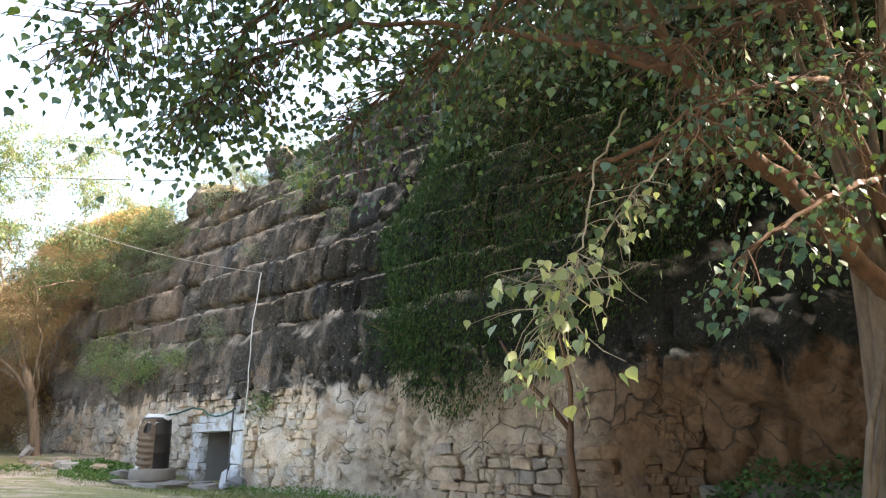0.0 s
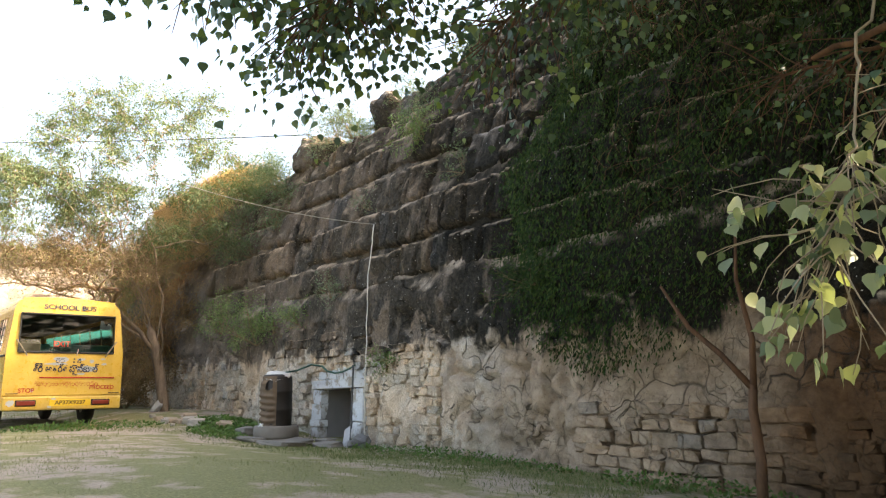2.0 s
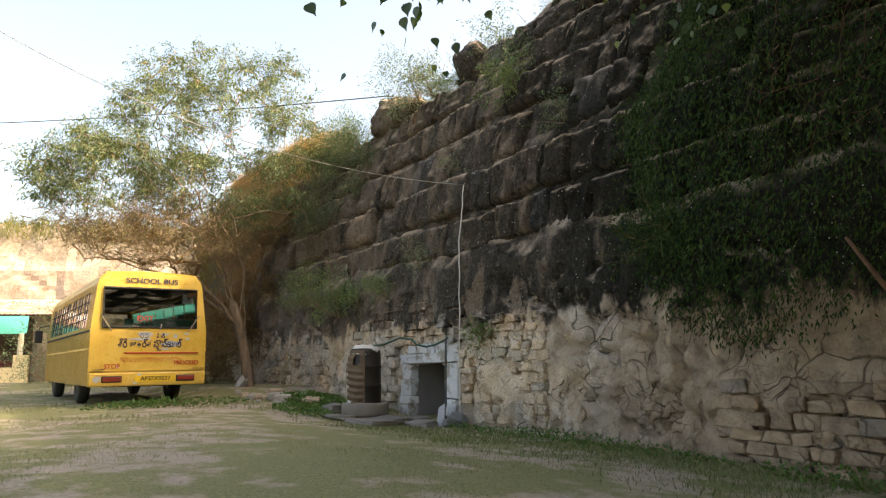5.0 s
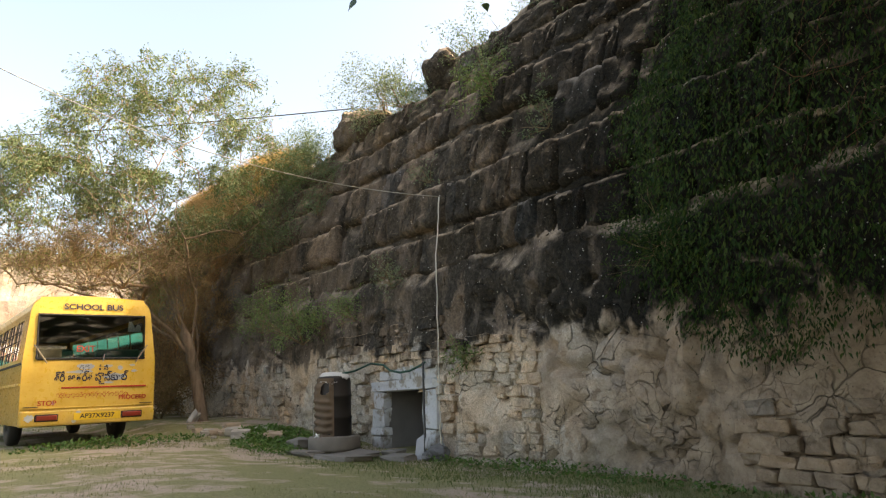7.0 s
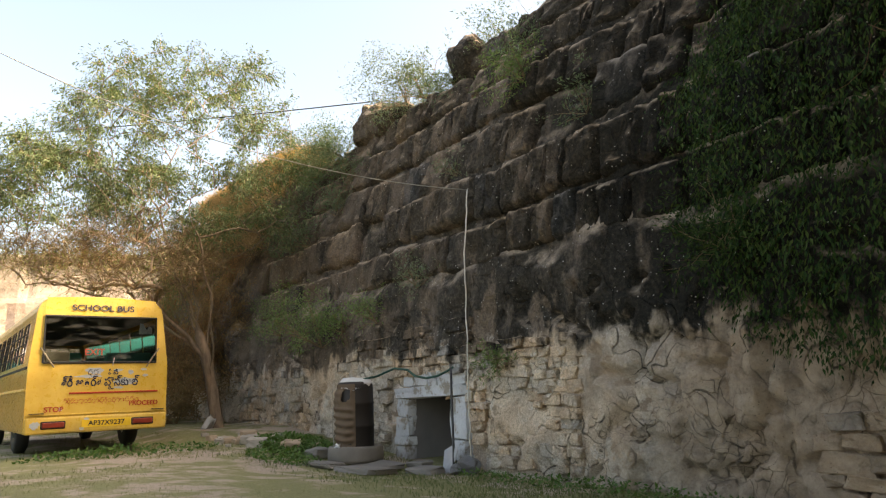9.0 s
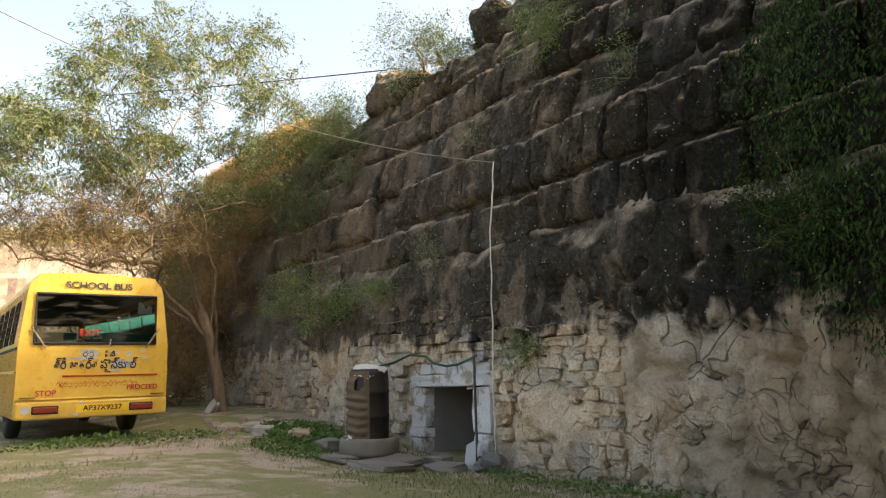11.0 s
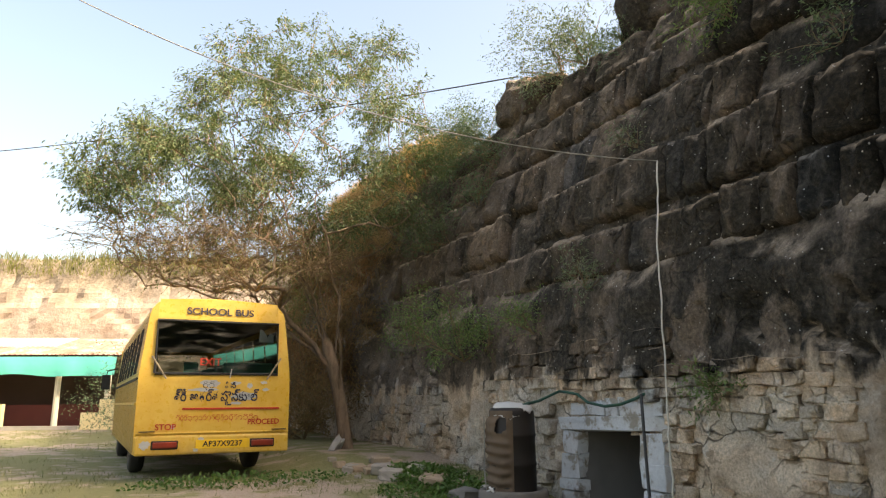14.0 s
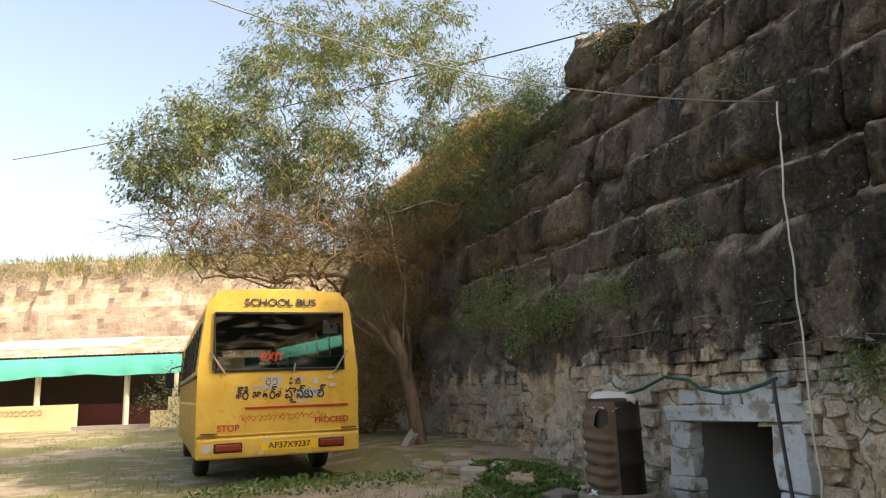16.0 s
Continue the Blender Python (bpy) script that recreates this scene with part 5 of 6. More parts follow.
# ---------------------------------------------------------------- shrubs on the wall
SHRUBS = [  # s, u, z, size, leaves, leaf material, kind of label
    (16.2, 8.95, 1.85, 1.4, 1300, LEAF_FRESH, "leafy green shrub rooted in the wall"),
    (15.3, 8.98, 2.1, 0.8, 420, LEAF_FRESH, "leafy green shrub rooted in the wall"),
    (13.9, 9.0, 2.15, 0.75, 320, LEAF_FRESH, "small green shrub rooted in the wall"),
    (12.6, 9.05, 2.65, 0.6, 220, LEAF_GREY, "small grey-green shrub rooted in the wall"),
    (10.35, 8.97, 1.15, 0.42, 200, LEAF_FRESH, "small tuft rooted in a masonry joint"),
    (18.6, 9.0, 2.3, 0.9, 420, LEAF_FRESH, "leafy green shrub rooted in the wall"),
    (6.6, 9.0, 2.2, 0.8, 600, LEAF_DARK, "leafy green shrub rooted in the wall"),
    (10.5, 10.0, 5.9, 0.9, 520, LEAF_FRESH, "green shrub rooted high in the wall"),
    (9.0, 9.75, 4.75, 0.6, 220, LEAF_BUSH, "small tuft rooted in a masonry joint"),
    (12.0, 9.6, 4.6, 0.45, 120, LEAF_GREY, "small tuft rooted in a masonry joint"),
    (17.2, 10.25, 6.3, 1.3, 1000, LEAF_BUSH, "spreading green shrub on the wall's shoulder"),
    (17.9, 10.45, 6.8, 1.3, 1100, LEAF_BUSH, "spreading green shrub on the wall's shoulder"),
    (18.9, 10.5, 6.9, 1.4, 1200, LEAF_GREY, "spreading green shrub on the wall's shoulder"),
    (17.0, 9.75, 5.0, 0.9, 420, LEAF_BUSH, "small green shrub on the wall's shoulder"),
    (18.6, 10.4, 5.9, 1.3, 900, LEAF_BUSH, "spreading green shrub on the wall's shoulder"),
    (19.5, 10.1, 5.6, 1.0, 600, LEAF_BUSH, "spreading green shrub on the wall's shoulder"),
    (16.6, 10.2, 5.7, 0.9, 500, LEAF_BUSH, "spreading green shrub on the wall's shoulder"),
    (19.2, 9.6, 4.5, 1.1, 600, LEAF_BUSH, "spreading green shrub on the wall's shoulder"),
    (18.0, 9.6, 4.4, 0.9, 420, LEAF_BUSH, "spreading green shrub on the wall's shoulder"),
    (15.0, 10.55, 7.25, 1.5, 1500, LEAF_GREY, "rounded pale grey-green bush on the wall top"),
    (14.2, 10.5, 7.1, 1.1, 900, LEAF_GREY, "rounded pale grey-green bush on the wall top"),
    (13.2, 10.8, 6.7, 1.0, 700, LEAF_BUSH, "green bush on the wall top"),
    (12.0, 11.2, 7.5, 1.0, 600, LEAF_BUSH, "green bush on the wall top"),
    (10.0, 11.4, 7.9, 1.2, 800, LEAF_BUSH, "green bush on the wall top"),
    (8.4, 11.6, 8.2, 1.3, 900, LEAF_BUSH, "green bush on the wall top"),
    (18.2, 10.7, 6.6, 1.1, 1100, LEAF_BUSH, "spreading green shrub on the wall's shoulder"),
    (19.3, 10.7, 6.6, 1.2, 1200, LEAF_BUSH, "spreading green shrub on the wall's shoulder"),
    (13.9, 10.9, 6.95, 0.9, 800, LEAF_BUSH, "green bush on the wall top"),
    (11.2, 10.7, 6.7, 0.9, 700, LEAF_BUSH, "green bush on the wall top"),
    (9.3, 11.2, 7.4, 1.0, 800, LEAF_BUSH, "green bush on the wall top"),
]
for k, (s, u, z, size, n, mat, label) in enumerate(SHRUBS):
    shrub("shrub", s, u, z, size * 1.15, 200 + k, mat, label, int(n * 2.6), 0.065, "lance", "shrubs on the old wall", spread=0.7)
for k, (s, z, size) in enumerate(((15.6, 7.3, 1.7), (16.3, 7.2, 1.5), (12.6, 7.7, 1.4), (14.4, 7.2, 1.5), (11.6, 7.9, 1.3))):
    shrub("bare_shrub", s, 11.5, z - 0.15, size * 0.75, 300 + k, LEAF_GREY, "thin almost leafless shrub on the wall top", 900, 0.04, "lance", "bare shrubs on the wall top", (0, 0, 1), TWIG_PALE, 0.55, fuzz=False)


def build_outcrop():
    bm = bmesh.new()
    bmesh.ops.create_icosphere(bm, subdivisions=4, radius=0.55)
    for v in bm.verts:
        v.co += v.co.normalized() * (0.16 * noise.noise(v.co * 2.2) + 0.07 * noise.noise(v.co * 6))
    me = bpy.data.meshes.new("boulder")
    bm.to_mesh(me)
    bm.free()
    me.materials.append(MASONRY_STONE)
    for s, u, z, w, d, h in ((16.6, 10.75, 7.3, 1.25, 1.0, 1.15), (15.7, 10.7, 7.15, 1.1, 0.9, 0.8), (12.75, 10.65, 7.4, 0.8, 0.8, 0.9)):
        ob = new("boulder", me)
        ob.matrix_basis = place(s, u, z, 180 + 37 * s) @ Matrix.Diagonal((w, d, h, 1))
        tagged(ob, "dark weathered boulder set in the wall's broken top", "boulder", "boulders on the wall top")


build_outcrop()


def build_hay():
    """Dry yellow grass that hangs over the far shoulder of the wall."""
    rnd = random.Random(91)
    v, f = [], []
    for k in range(34000):
        s = rnd.uniform(20.7, 31.0)
        crest = rnd.random() < 0.45
        z = top_z(s) + (rnd.uniform(-0.15, 0.7) if crest else 0.3 - 2.9 * rnd.random() ** 1.4)
        u = face_u(z) + (rnd.uniform(-0.2, 0.9) if crest else -0.1 - 0.5 * rnd.random()) - 0.3 * abs(noise.noise(Vector((s * 0.9, z, 5))))
        if noise.noise(Vector((s * 0.9, z * 0.9, 0))) + 0.4 * noise.noise(Vector((s * 3, z * 3, 0))) < -0.12 - 0.25 * (z > top_z(s) - 0.3):
            continue
        p = W(s, u, z)
        d = W(rnd.gauss(0, 0.3), -0.5, rnd.gauss(0.1, 0.5)).normalized()
        q = p + d * rnd.uniform(0.25, 0.6) - Vector((0, 0, rnd.uniform(0.0, 0.3)))
        w = W(0.024, 0, 0)
        b = len(v)
        v += [p - w, p + w, q]
        f.append((b, b + 1, b + 2))
    ob = new("dry_grass", mesh_of("dry_grass", v, f, STRAW))
    tagged(ob, "dry straw-yellow grass hanging over the wall top", "grass", kind="stuff")


build_hay()


def build_brush():
    """Dead brown creeper and brush that hangs down the far wall behind the tree."""
    rnd = random.Random(92)
    v, f = [], []
    k = 0
    while k < 17000:
        s, z = rnd.uniform(21.4, 33.0), rnd.uniform(1.2, 7.0)
        k += 1
        if noise.noise(Vector((s * 0.8, z * 0.9, 8))) + 0.5 * noise.noise(Vector((s * 2.5, z * 2.5, 8))) < 0.02 or s < 21.6 + 0.35 * (z - 3) ** 2 * (z < 3) + rnd.gauss(0, 0.3):
            continue
        u = face_u(z) - 0.05 - 0.3 * rnd.random() - 1.1 * abs(noise.noise(Vector((s * 1.1, z * 0.9, 5))))
        p = W(s, u, z)
        q = p + W(rnd.gauss(0, 0.12), rnd.gauss(-0.05, 0.1), -rnd.uniform(0.15, 0.6) * rnd.choice((1, 1, -0.6)))
        w = W(0.03, 0.018, 0)
        b = len(v)
        v += [p - w, p + w, q]
        f.append((b, b + 1, b + 2))
    ob = new("dead_brush", mesh_of("dead_brush", v, f, leaf_material("dead brown brush", [(0.36, 0.22, 0.11), (0.46, 0.29, 0.14), (0.30, 0.19, 0.10), (0.20, 0.12, 0.065)], 0.2, 0.75, through_tint=(1.3, 1.05, 0.7))))
    tagged(ob, "dead reddish-brown brush hanging down the far wall", "brush", kind="stuff")


build_brush()
for k, (s, z, size, mat) in enumerate(((21.5, 3.0, 1.4, LEAF_SERE), (23, 2.2, 1.8, LEAF_SERE), (25, 3.5, 2.0, LEAF_OLIVE), (22.0, 1.0, 1.4, LEAF_SERE), (26, 1.5, 2.2, LEAF_SERE), (28, 3.5, 2.4, LEAF_OLIVE), (24.0, 5.0, 1.5, LEAF_SERE), (29, 1.2, 2.4, LEAF_OLIVE))):
    shrub("bush", s, face_u(z) - 0.3, z, size, 330 + k, mat, "overgrown bush on the far part of the wall", 2200, 0.09, "lance", "overgrown bushes behind the tree", spread=0.8)


for k, (s, u, size, mat) in enumerate(((25.5, 8.0, 2.6, LEAF_SERE), (27.5, 6.8, 3.0, LEAF_OLIVE), (30.0, 5.6, 3.4, LEAF_OLIVE), (33.0, 4.4, 3.6, LEAF_BUSH), (30.0, 7.6, 4.2, LEAF_BUSH), (23.5, 7.9, 2.0, LEAF_SERE), (34.0, 6.5, 4.6, LEAF_OLIVE))):
    shrub("bush", s, u, ground_z(s, u) - 0.05, size, 360 + k, mat, "tall half-dry bush on the ground behind the bus", 3200, 0.11, "lance", "bushes behind the bus", out=(0, -0.1, 0.9), spread=0.7)

# ---------------------------------------------------------------- far side of the yard
def far_wall_material():
    m = Nodes("sunlit ochre masonry", 0.95, 0, 0.2)
    z, mid, fine = m.height(), m.noise(1.1, 6), m.noise(7, 7, 0.7)
    base = m.ramp(mid, [(0.25, (0.30, 0.22, 0.16)), (0.5, (0.42, 0.335, 0.265)), (0.75, (0.50, 0.43, 0.365))])
    dark = m.step(m.math("ADD", z, m.math("MULTIPLY", m.math("SUBTRACT", m.noise(0.9, 6), 0.5), 2.4)), 5.9, 6.7)
    m.colour(m.mix(m.math("MULTIPLY", dark, m.step(fine, 0.3, 0.65)), base, (0.22, 0.19, 0.14)))
    return m.bump(mid, 0.8, 0.15).bump(fine, 0.6, 0.04).mat


FAR = far_wall_material()
FAR_DIR = Vector((0.77, 0.63, 0)).normalized()      # runs across the view
FAR_IN = Vector((-0.63, 0.77, 0)).normalized()      # away from the yard
FAR_AT = W(42.0, 1.5, 0.2)


def F(a, b, z):
    return FAR_AT + FAR_DIR * a + FAR_IN * b + Vector((0, 0, z))


def build_far_wall():
    verts, faces = [], []
    ns, nz = 150, 34
    for i in range(ns + 1):
        a = -40 + i * 0.36 * 1.1
        for k in range(nz + 1):
            z = -0.6 + 8.6 * k / nz
            r = 0.12 * noise.noise(Vector((a * 0.5, 1, z * 0.6))) + 0.06 * noise.noise(Vector((a * 2, 2, z * 2)))
            c = noise.voronoi(Vector((a * 0.45, 0.3, z * 0.3)))[0]
            r += 0.16 * max(0.0, 1 - (c[1] - c[0]) / 0.07)
            if z > 5.6:
                r += 0.3 * abs(noise.noise(Vector((a * 1.4, 5, z * 0.8)))) + (z - 5.6) * 0.25
            verts.append(F(a, 0.06 * z + r, z))
        for j, (b, z) in enumerate(((1.4, 8.0), (8, 8.2), (8.2, -0.6))):
            verts.append(F(a, b, z + 0.2 * noise.noise(Vector((a, b, 0)))))
    n = nz + 4
    for i in range(ns):
        for k in range(n - 1):
            faces.append((i * n + k, (i + 1) * n + k, (i + 1) * n + k + 1, i * n + k + 1))
    ob = new("wall_west", mesh_of("wall_west", verts, faces, FAR, False))
    tagged(ob, "long sunlit ochre fort wall with cracked plaster and a weedy top", "wall", kind="structure")
    rnd = random.Random(14)
    v, f = [], []
    for k in range(16000):
        a, z = rnd.uniform(-38, 18), 7.85 + rnd.uniform(-0.8, 0.25)
        p = F(a, 0.9 + rnd.uniform(-0.4, 1.0), z)
        q = p + Vector((rnd.gauss(0, 0.12), rnd.gauss(0, 0.12), rnd.uniform(0.1, 0.5) * (0.5 + abs(noise.noise(Vector((a * 0.7, 0, 0)))) * 2)))
        w = FAR_DIR * 0.02
        b = len(v)
        v += [p - w, p + w, q]
        f.append((b, b + 1, b + 2))
    g = new("grass_tufts", mesh_of("grass_tufts", v, f, leaf_material("far grass", [(0.16, 0.18, 0.06), (0.26, 0.25, 0.1), (0.34, 0.30, 0.14)], 0.3, 0.6)))
    tagged(g, "green and straw grass along the far wall top", "grass", kind="stuff")


build_far_wall()


def rusty_tin():
    m = Nodes("rusty tin sheet", 0.75, 0.1, 0.4)
    f = m.noise(1.4, 6)
    m.colour(m.ramp(f, [(0.3, (0.26, 0.13, 0.09)), (0.5, (0.42, 0.25, 0.19)), (0.62, (0.56, 0.44, 0.38)), (0.7, (0.32, 0.17, 0.12))]))
    return m.mat


def build_shed():
    shed = empty("shed", Matrix.Translation(F(-3, -4, 0)), "open lean-to shed with rusty tin roof against the far wall", "shed")
    org = F(-3, -4, 0)
    tin, pale = rusty_tin(), plain("white tin sheet", (0.72, 0.68, 0.64), 0.6, 0, 0.2, 2)
    k = 0
    a = -26.0
    while a < 4.0:
        w = 1.9 if k % 2 else 1.5
        v, f = [], []
        for i in range(25):
            x = a + w * i / 24
            zz = 0.02 * math.sin(i * math.pi * 0.75)
            v += [F(x, -4.2, 2.95 + zz) - org, F(x, -0.2, 3.95 + zz) - org]
        f = [(2 * i, 2 * i + 2, 2 * i + 3, 2 * i + 1) for i in range(24)]
        part("roof_sheet", mesh_of("roof_sheet", v, f, tin), None, shed)
        if k in (12, 13, 14, 15, 3, 4):
            v2 = [Vector(p) + Vector((0, 0, 0.03)) for p in v]
            lo = [p if i % 2 else v2[i].lerp(v2[i + 1], 0.45) for i, p in enumerate(v2)]
            part("pale_sheet", mesh_of("pale_sheet", lo, f, pale), None, shed, "newer white tin sheet")
        a += w - 0.06
        k += 1
    postm = plain("pale post paint", (0.60, 0.54, 0.42), 0.8, 0, 0.2, 6)
    for a in (-24, -20, -16, -11.5, -7, -2.5, 1.2, 3.2):
        bm = bmesh.new()
        bmesh.ops.create_cone(bm, cap_ends=True, segments=10, radius1=0.12, radius2=0.11, depth=3.0, matrix=Matrix.Translation(F(a, -3.9, 1.45) - org))
        part("post", bm, postm, shed)
    low = plain("cream limewash", (0.72, 0.60, 0.34), 0.9, 0, 0.2, 3)

    def slab(name, a0, a1, b0, b1, z0, z1, mat, label=""):
        v = [F(a, b, z) - org for z in (z0, z1) for a, b in ((a0, b0), (a1, b0), (a1, b1), (a0, b1))]
        return part(name, mesh_of(name, v, [(0, 1, 2, 3), (4, 7, 6, 5), (0, 4, 5, 1), (1, 5, 6, 2), (2, 6, 7, 3), (3, 7, 4, 0)], mat), None, shed, label)

    para = slab("parapet", -26, -0.8, -4.1, -3.85, -0.1, 0.98, low, "low cream parapet with faded red lettering")
    slab("parapet_end", 2.3, 3.6, -4.1, -3.85, -0.1, 0.62, low)
    slab("parapet_step", 3.0, 3.6, -4.1, -3.85, 0.62, 1.15, low)
    slab("step", -0.8, 2.3, -4.3, -3.7, -0.1, 0.1, plain("grey step", (0.35, 0.32, 0.28), 0.9))
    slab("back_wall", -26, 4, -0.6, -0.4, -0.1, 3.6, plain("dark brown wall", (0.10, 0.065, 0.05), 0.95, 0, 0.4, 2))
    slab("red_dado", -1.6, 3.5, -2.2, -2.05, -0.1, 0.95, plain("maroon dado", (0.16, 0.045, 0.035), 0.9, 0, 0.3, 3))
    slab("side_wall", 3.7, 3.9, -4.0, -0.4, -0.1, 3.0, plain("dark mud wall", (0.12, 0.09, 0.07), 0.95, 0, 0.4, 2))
    rnd = random.Random(2)
    v, f = [], []
    a = -20.0
    while a < -2.2:
        w = rnd.uniform(0.18, 0.32)
        if rnd.random() < 0.88:
            pts = [F(a + w * (0.5 - 0.42 * math.cos(q * 0.8)), -4.115, 0.68 + 0.11 * math.sin(q * 0.8)) - org for q in range(8)]
            tube(pts, 0.014, 4, v, f)
        a += w * 1.05
    part("script_line", mesh_of("script_line", v, f, RED), None, para, "faded red line of script")["kind"] = "stuff"
    # awning cloth along the eaves
    v, f = [], []
    n = 90
    for i in range(n + 1):
        a = -26 + 29.6 * i / n
        sag = 0.10 * math.sin(i * 0.35) + 0.05 * math.sin(i * 0.9)
        for z, b in ((2.86, -4.3), (2.5, -4.42 + 0.06 * math.sin(i * 1.7)), (2.12 + 0.5 * sag - 0.16 * (1 - i / n), -4.40 + 0.05 * math.sin(i * 1.1))):
            v.append(F(a, b, z) - org)
    for i in range(n):
        for k in range(2):
            q = i * 3 + k
            f.append((q, q + 3, q + 4, q + 1))
    part("awning", mesh_of("awning", v, f, plain("turquoise shade cloth", (0.10, 0.55, 0.45), 0.8, 0, 0.15, 4), True), None, shed, "turquoise shade cloth hung along the eaves")


build_shed()


# ---------------------------------------------------------------- water drum, slabs, rubble
def build_drum():
    g = -0.20
    s, u = 12.95, 8.0
    v, f = lathe([(0.30, 0.0), (0.44, 0.0), (0.455, 0.05), (0.45, 0.22), (0.43, 0.25), (0.37, 0.25), (0.36, 0.2), (0.0, 0.2)], 32)
    v = [Vector(p) * (1 + 0.02 * noise.noise(Vector(p) * 6)) for p in v]
    ring = new("stone_ring", mesh_of("stone_ring", v, f, plain("stained cement", (0.21, 0.185, 0.155), 0.9, 0, 0.55, 5, 0.6), True))
    ring.matrix_basis = place(s, u, g)
    tagged(ring, "low round cement ring with a damp dark rim, under the drum", "platform")
    drum = empty("water_drum", place(s, u, g + 0.2) @ Matrix.Diagonal((1.04, 1.04, 1.2, 1)), "battered dark iron drum half wrapped in brown sacking", "drum")
    prof = [(0.0, 0.0), (0.285, 0.0), (0.295, 0.02), (0.29, 0.05), (0.29, 0.28), (0.305, 0.30), (0.29, 0.32), (0.29, 0.58), (0.305, 0.60), (0.29, 0.62), (0.288, 0.80), (0.278, 0.85), (0.262, 0.88), (0.24, 0.89), (0.0, 0.89)]
    v, f = lathe(prof, 32)
    v = [(x * (1 + 0.03 * noise.noise(Vector((x * 3, y * 3, z * 4)))), y * (1 + 0.03 * noise.noise(Vector((x * 3, y * 3, z * 4 + 9)))), z) for x, y, z in v]
    part("body", mesh_of("body", v, f, plain("rusted dark iron", (0.03, 0.024, 0.02), 0.55, 0.3, 0.5, 7, 0.4), True), None, drum)
    # sacking wrapped round the side away from the doorway
    verts, faces = [], []
    na, nz = 60, 60
    for i in range(na + 1):
        a = radians(30 + 122 * i / na)
        for k in range(nz + 1):
            z = 0.03 + 0.83 * k / nz
            r = 0.325 + 0.02 * math.sin(z * 62 + 2 * noise.noise(Vector((a, z * 2, 0)))) * (1 if z < 0.55 else 0.3) + 0.02 * noise.noise(Vector((a * 3, z * 5, 2)))
            r -= 0.04 * smooth(0.70, 0.86, z) + 0.015 * smooth(0.15, 0.03, z)
            r = 0.302 + (r - 0.302) * smooth(0, 0.3, min(a - radians(30), radians(152) - a))
            verts.append((r * math.cos(a), r * math.sin(a), z))
    for i in range(na):
        for k in range(nz):
            z, a = 0.03 + 0.83 * (k + 0.5) / nz, 30 + 122 * (i + 0.5) / na
            if math.hypot((z - 0.71) / 0.09, (a - 122) / 15) < 1 + 0.5 * noise.noise(Vector((z * 9, a * 0.1, 0))) or a < 33 + 9 * noise.noise(Vector((z * 6, 0, 0))):
                continue
            q = i * (nz + 1) + k
            faces.append((q, q + 1, q + nz + 2, q + nz + 1))
    part("sacking", mesh_of("sacking", verts, faces, plain("muddy brown sacking", (0.15, 0.105, 0.07), 0.95, 0, 0.45, 9, 0.5), True), None, drum, "wrinkled muddy brown sacking with a torn hole")
    verts, faces = [], []
    for i in range(15):
        for j in range(15):
            x, y = -0.33 + 0.66 * i / 14, -0.33 + 0.66 * j / 14
            if math.hypot(x, y) > 0.30:
                k = (0.295 + 0.05 * noise.noise(Vector((x * 9, y * 9, 4)))) / math.hypot(x, y)
                x, y = x * k, y * k
            r = math.hypot(x, y)
            z = 0.90 + 0.03 * noise.noise(Vector((x * 7, y * 7, 0))) - max(0, r - 0.22) * (1.5 if y > 0 else 0.7) + 0.05 * (0.09 - x * x - y * y) / 0.09
            verts.append((x, y, z))
    for i in range(14):
        for j in range(14):
            q = i * 15 + j
            faces.append((q, q + 1, q + 16, q + 15))
    cloth = new("cloth", mesh_of("cloth", verts, faces, plain("dirty white cloth", (0.62, 0.60, 0.57), 0.95, 0, 0.3, 8), True))
    cloth.modifiers.new("thick", "SOLIDIFY").thickness = 0.008
    cloth.matrix_basis = place(s, u, g + 0.2 + 0.18, 8)
    tagged(cloth, "dirty white cloth thrown over the drum's top", "cloth")
    v, f = tube([(0.12, 0.33, 0.80), (0.10, 0.34, 0.5), (0.13, 0.335, 0.25), (0.05, 0.35, 0.05)], 0.008, 5)
    rope = part("rope", mesh_of("rope", v, f, plain("grey rope", (0.3, 0.28, 0.24), 0.9)), None, drum)
    v, f = tube([(-0.2, 0.40, 0.03), (-0.14, 0.42, 0.08), (-0.1, 0.40, 0.04), (-0.18, 0.38, 0.07), (-0.05, 0.41, 0.02)], 0.018, 6)
    rag = new("rag", mesh_of("rag", v, f, plain("white rag", (0.66, 0.65, 0.63), 0.95), True))
    rag.matrix_basis = place(s, u, g + 0.22)
    tagged(rag, "small twisted white rag on the cement ring", "rag")


build_drum()


def loose_stone(s, u, w, d, h, seed, label, mat, name="rubble_stone", group="rubble by the wall", lift=0.0, turn=None):
    rnd = random.Random(seed)
    me = stone_mesh(name, seed, 0.12, 1, 0.3)
    me.materials.append(mat)
    ob = new(name, me)
    ob.matrix_basis = place(s, u, ground_z(s, u) + h * 0.38 + lift, rnd.uniform(0, 360) if turn is None else turn) @ Matrix.Rotation(rnd.uniform(-0.15, 0.15), 4, "X") @ Matrix.Diagonal((w, d, h, 1))
    return tagged(ob, label, "stone", group)


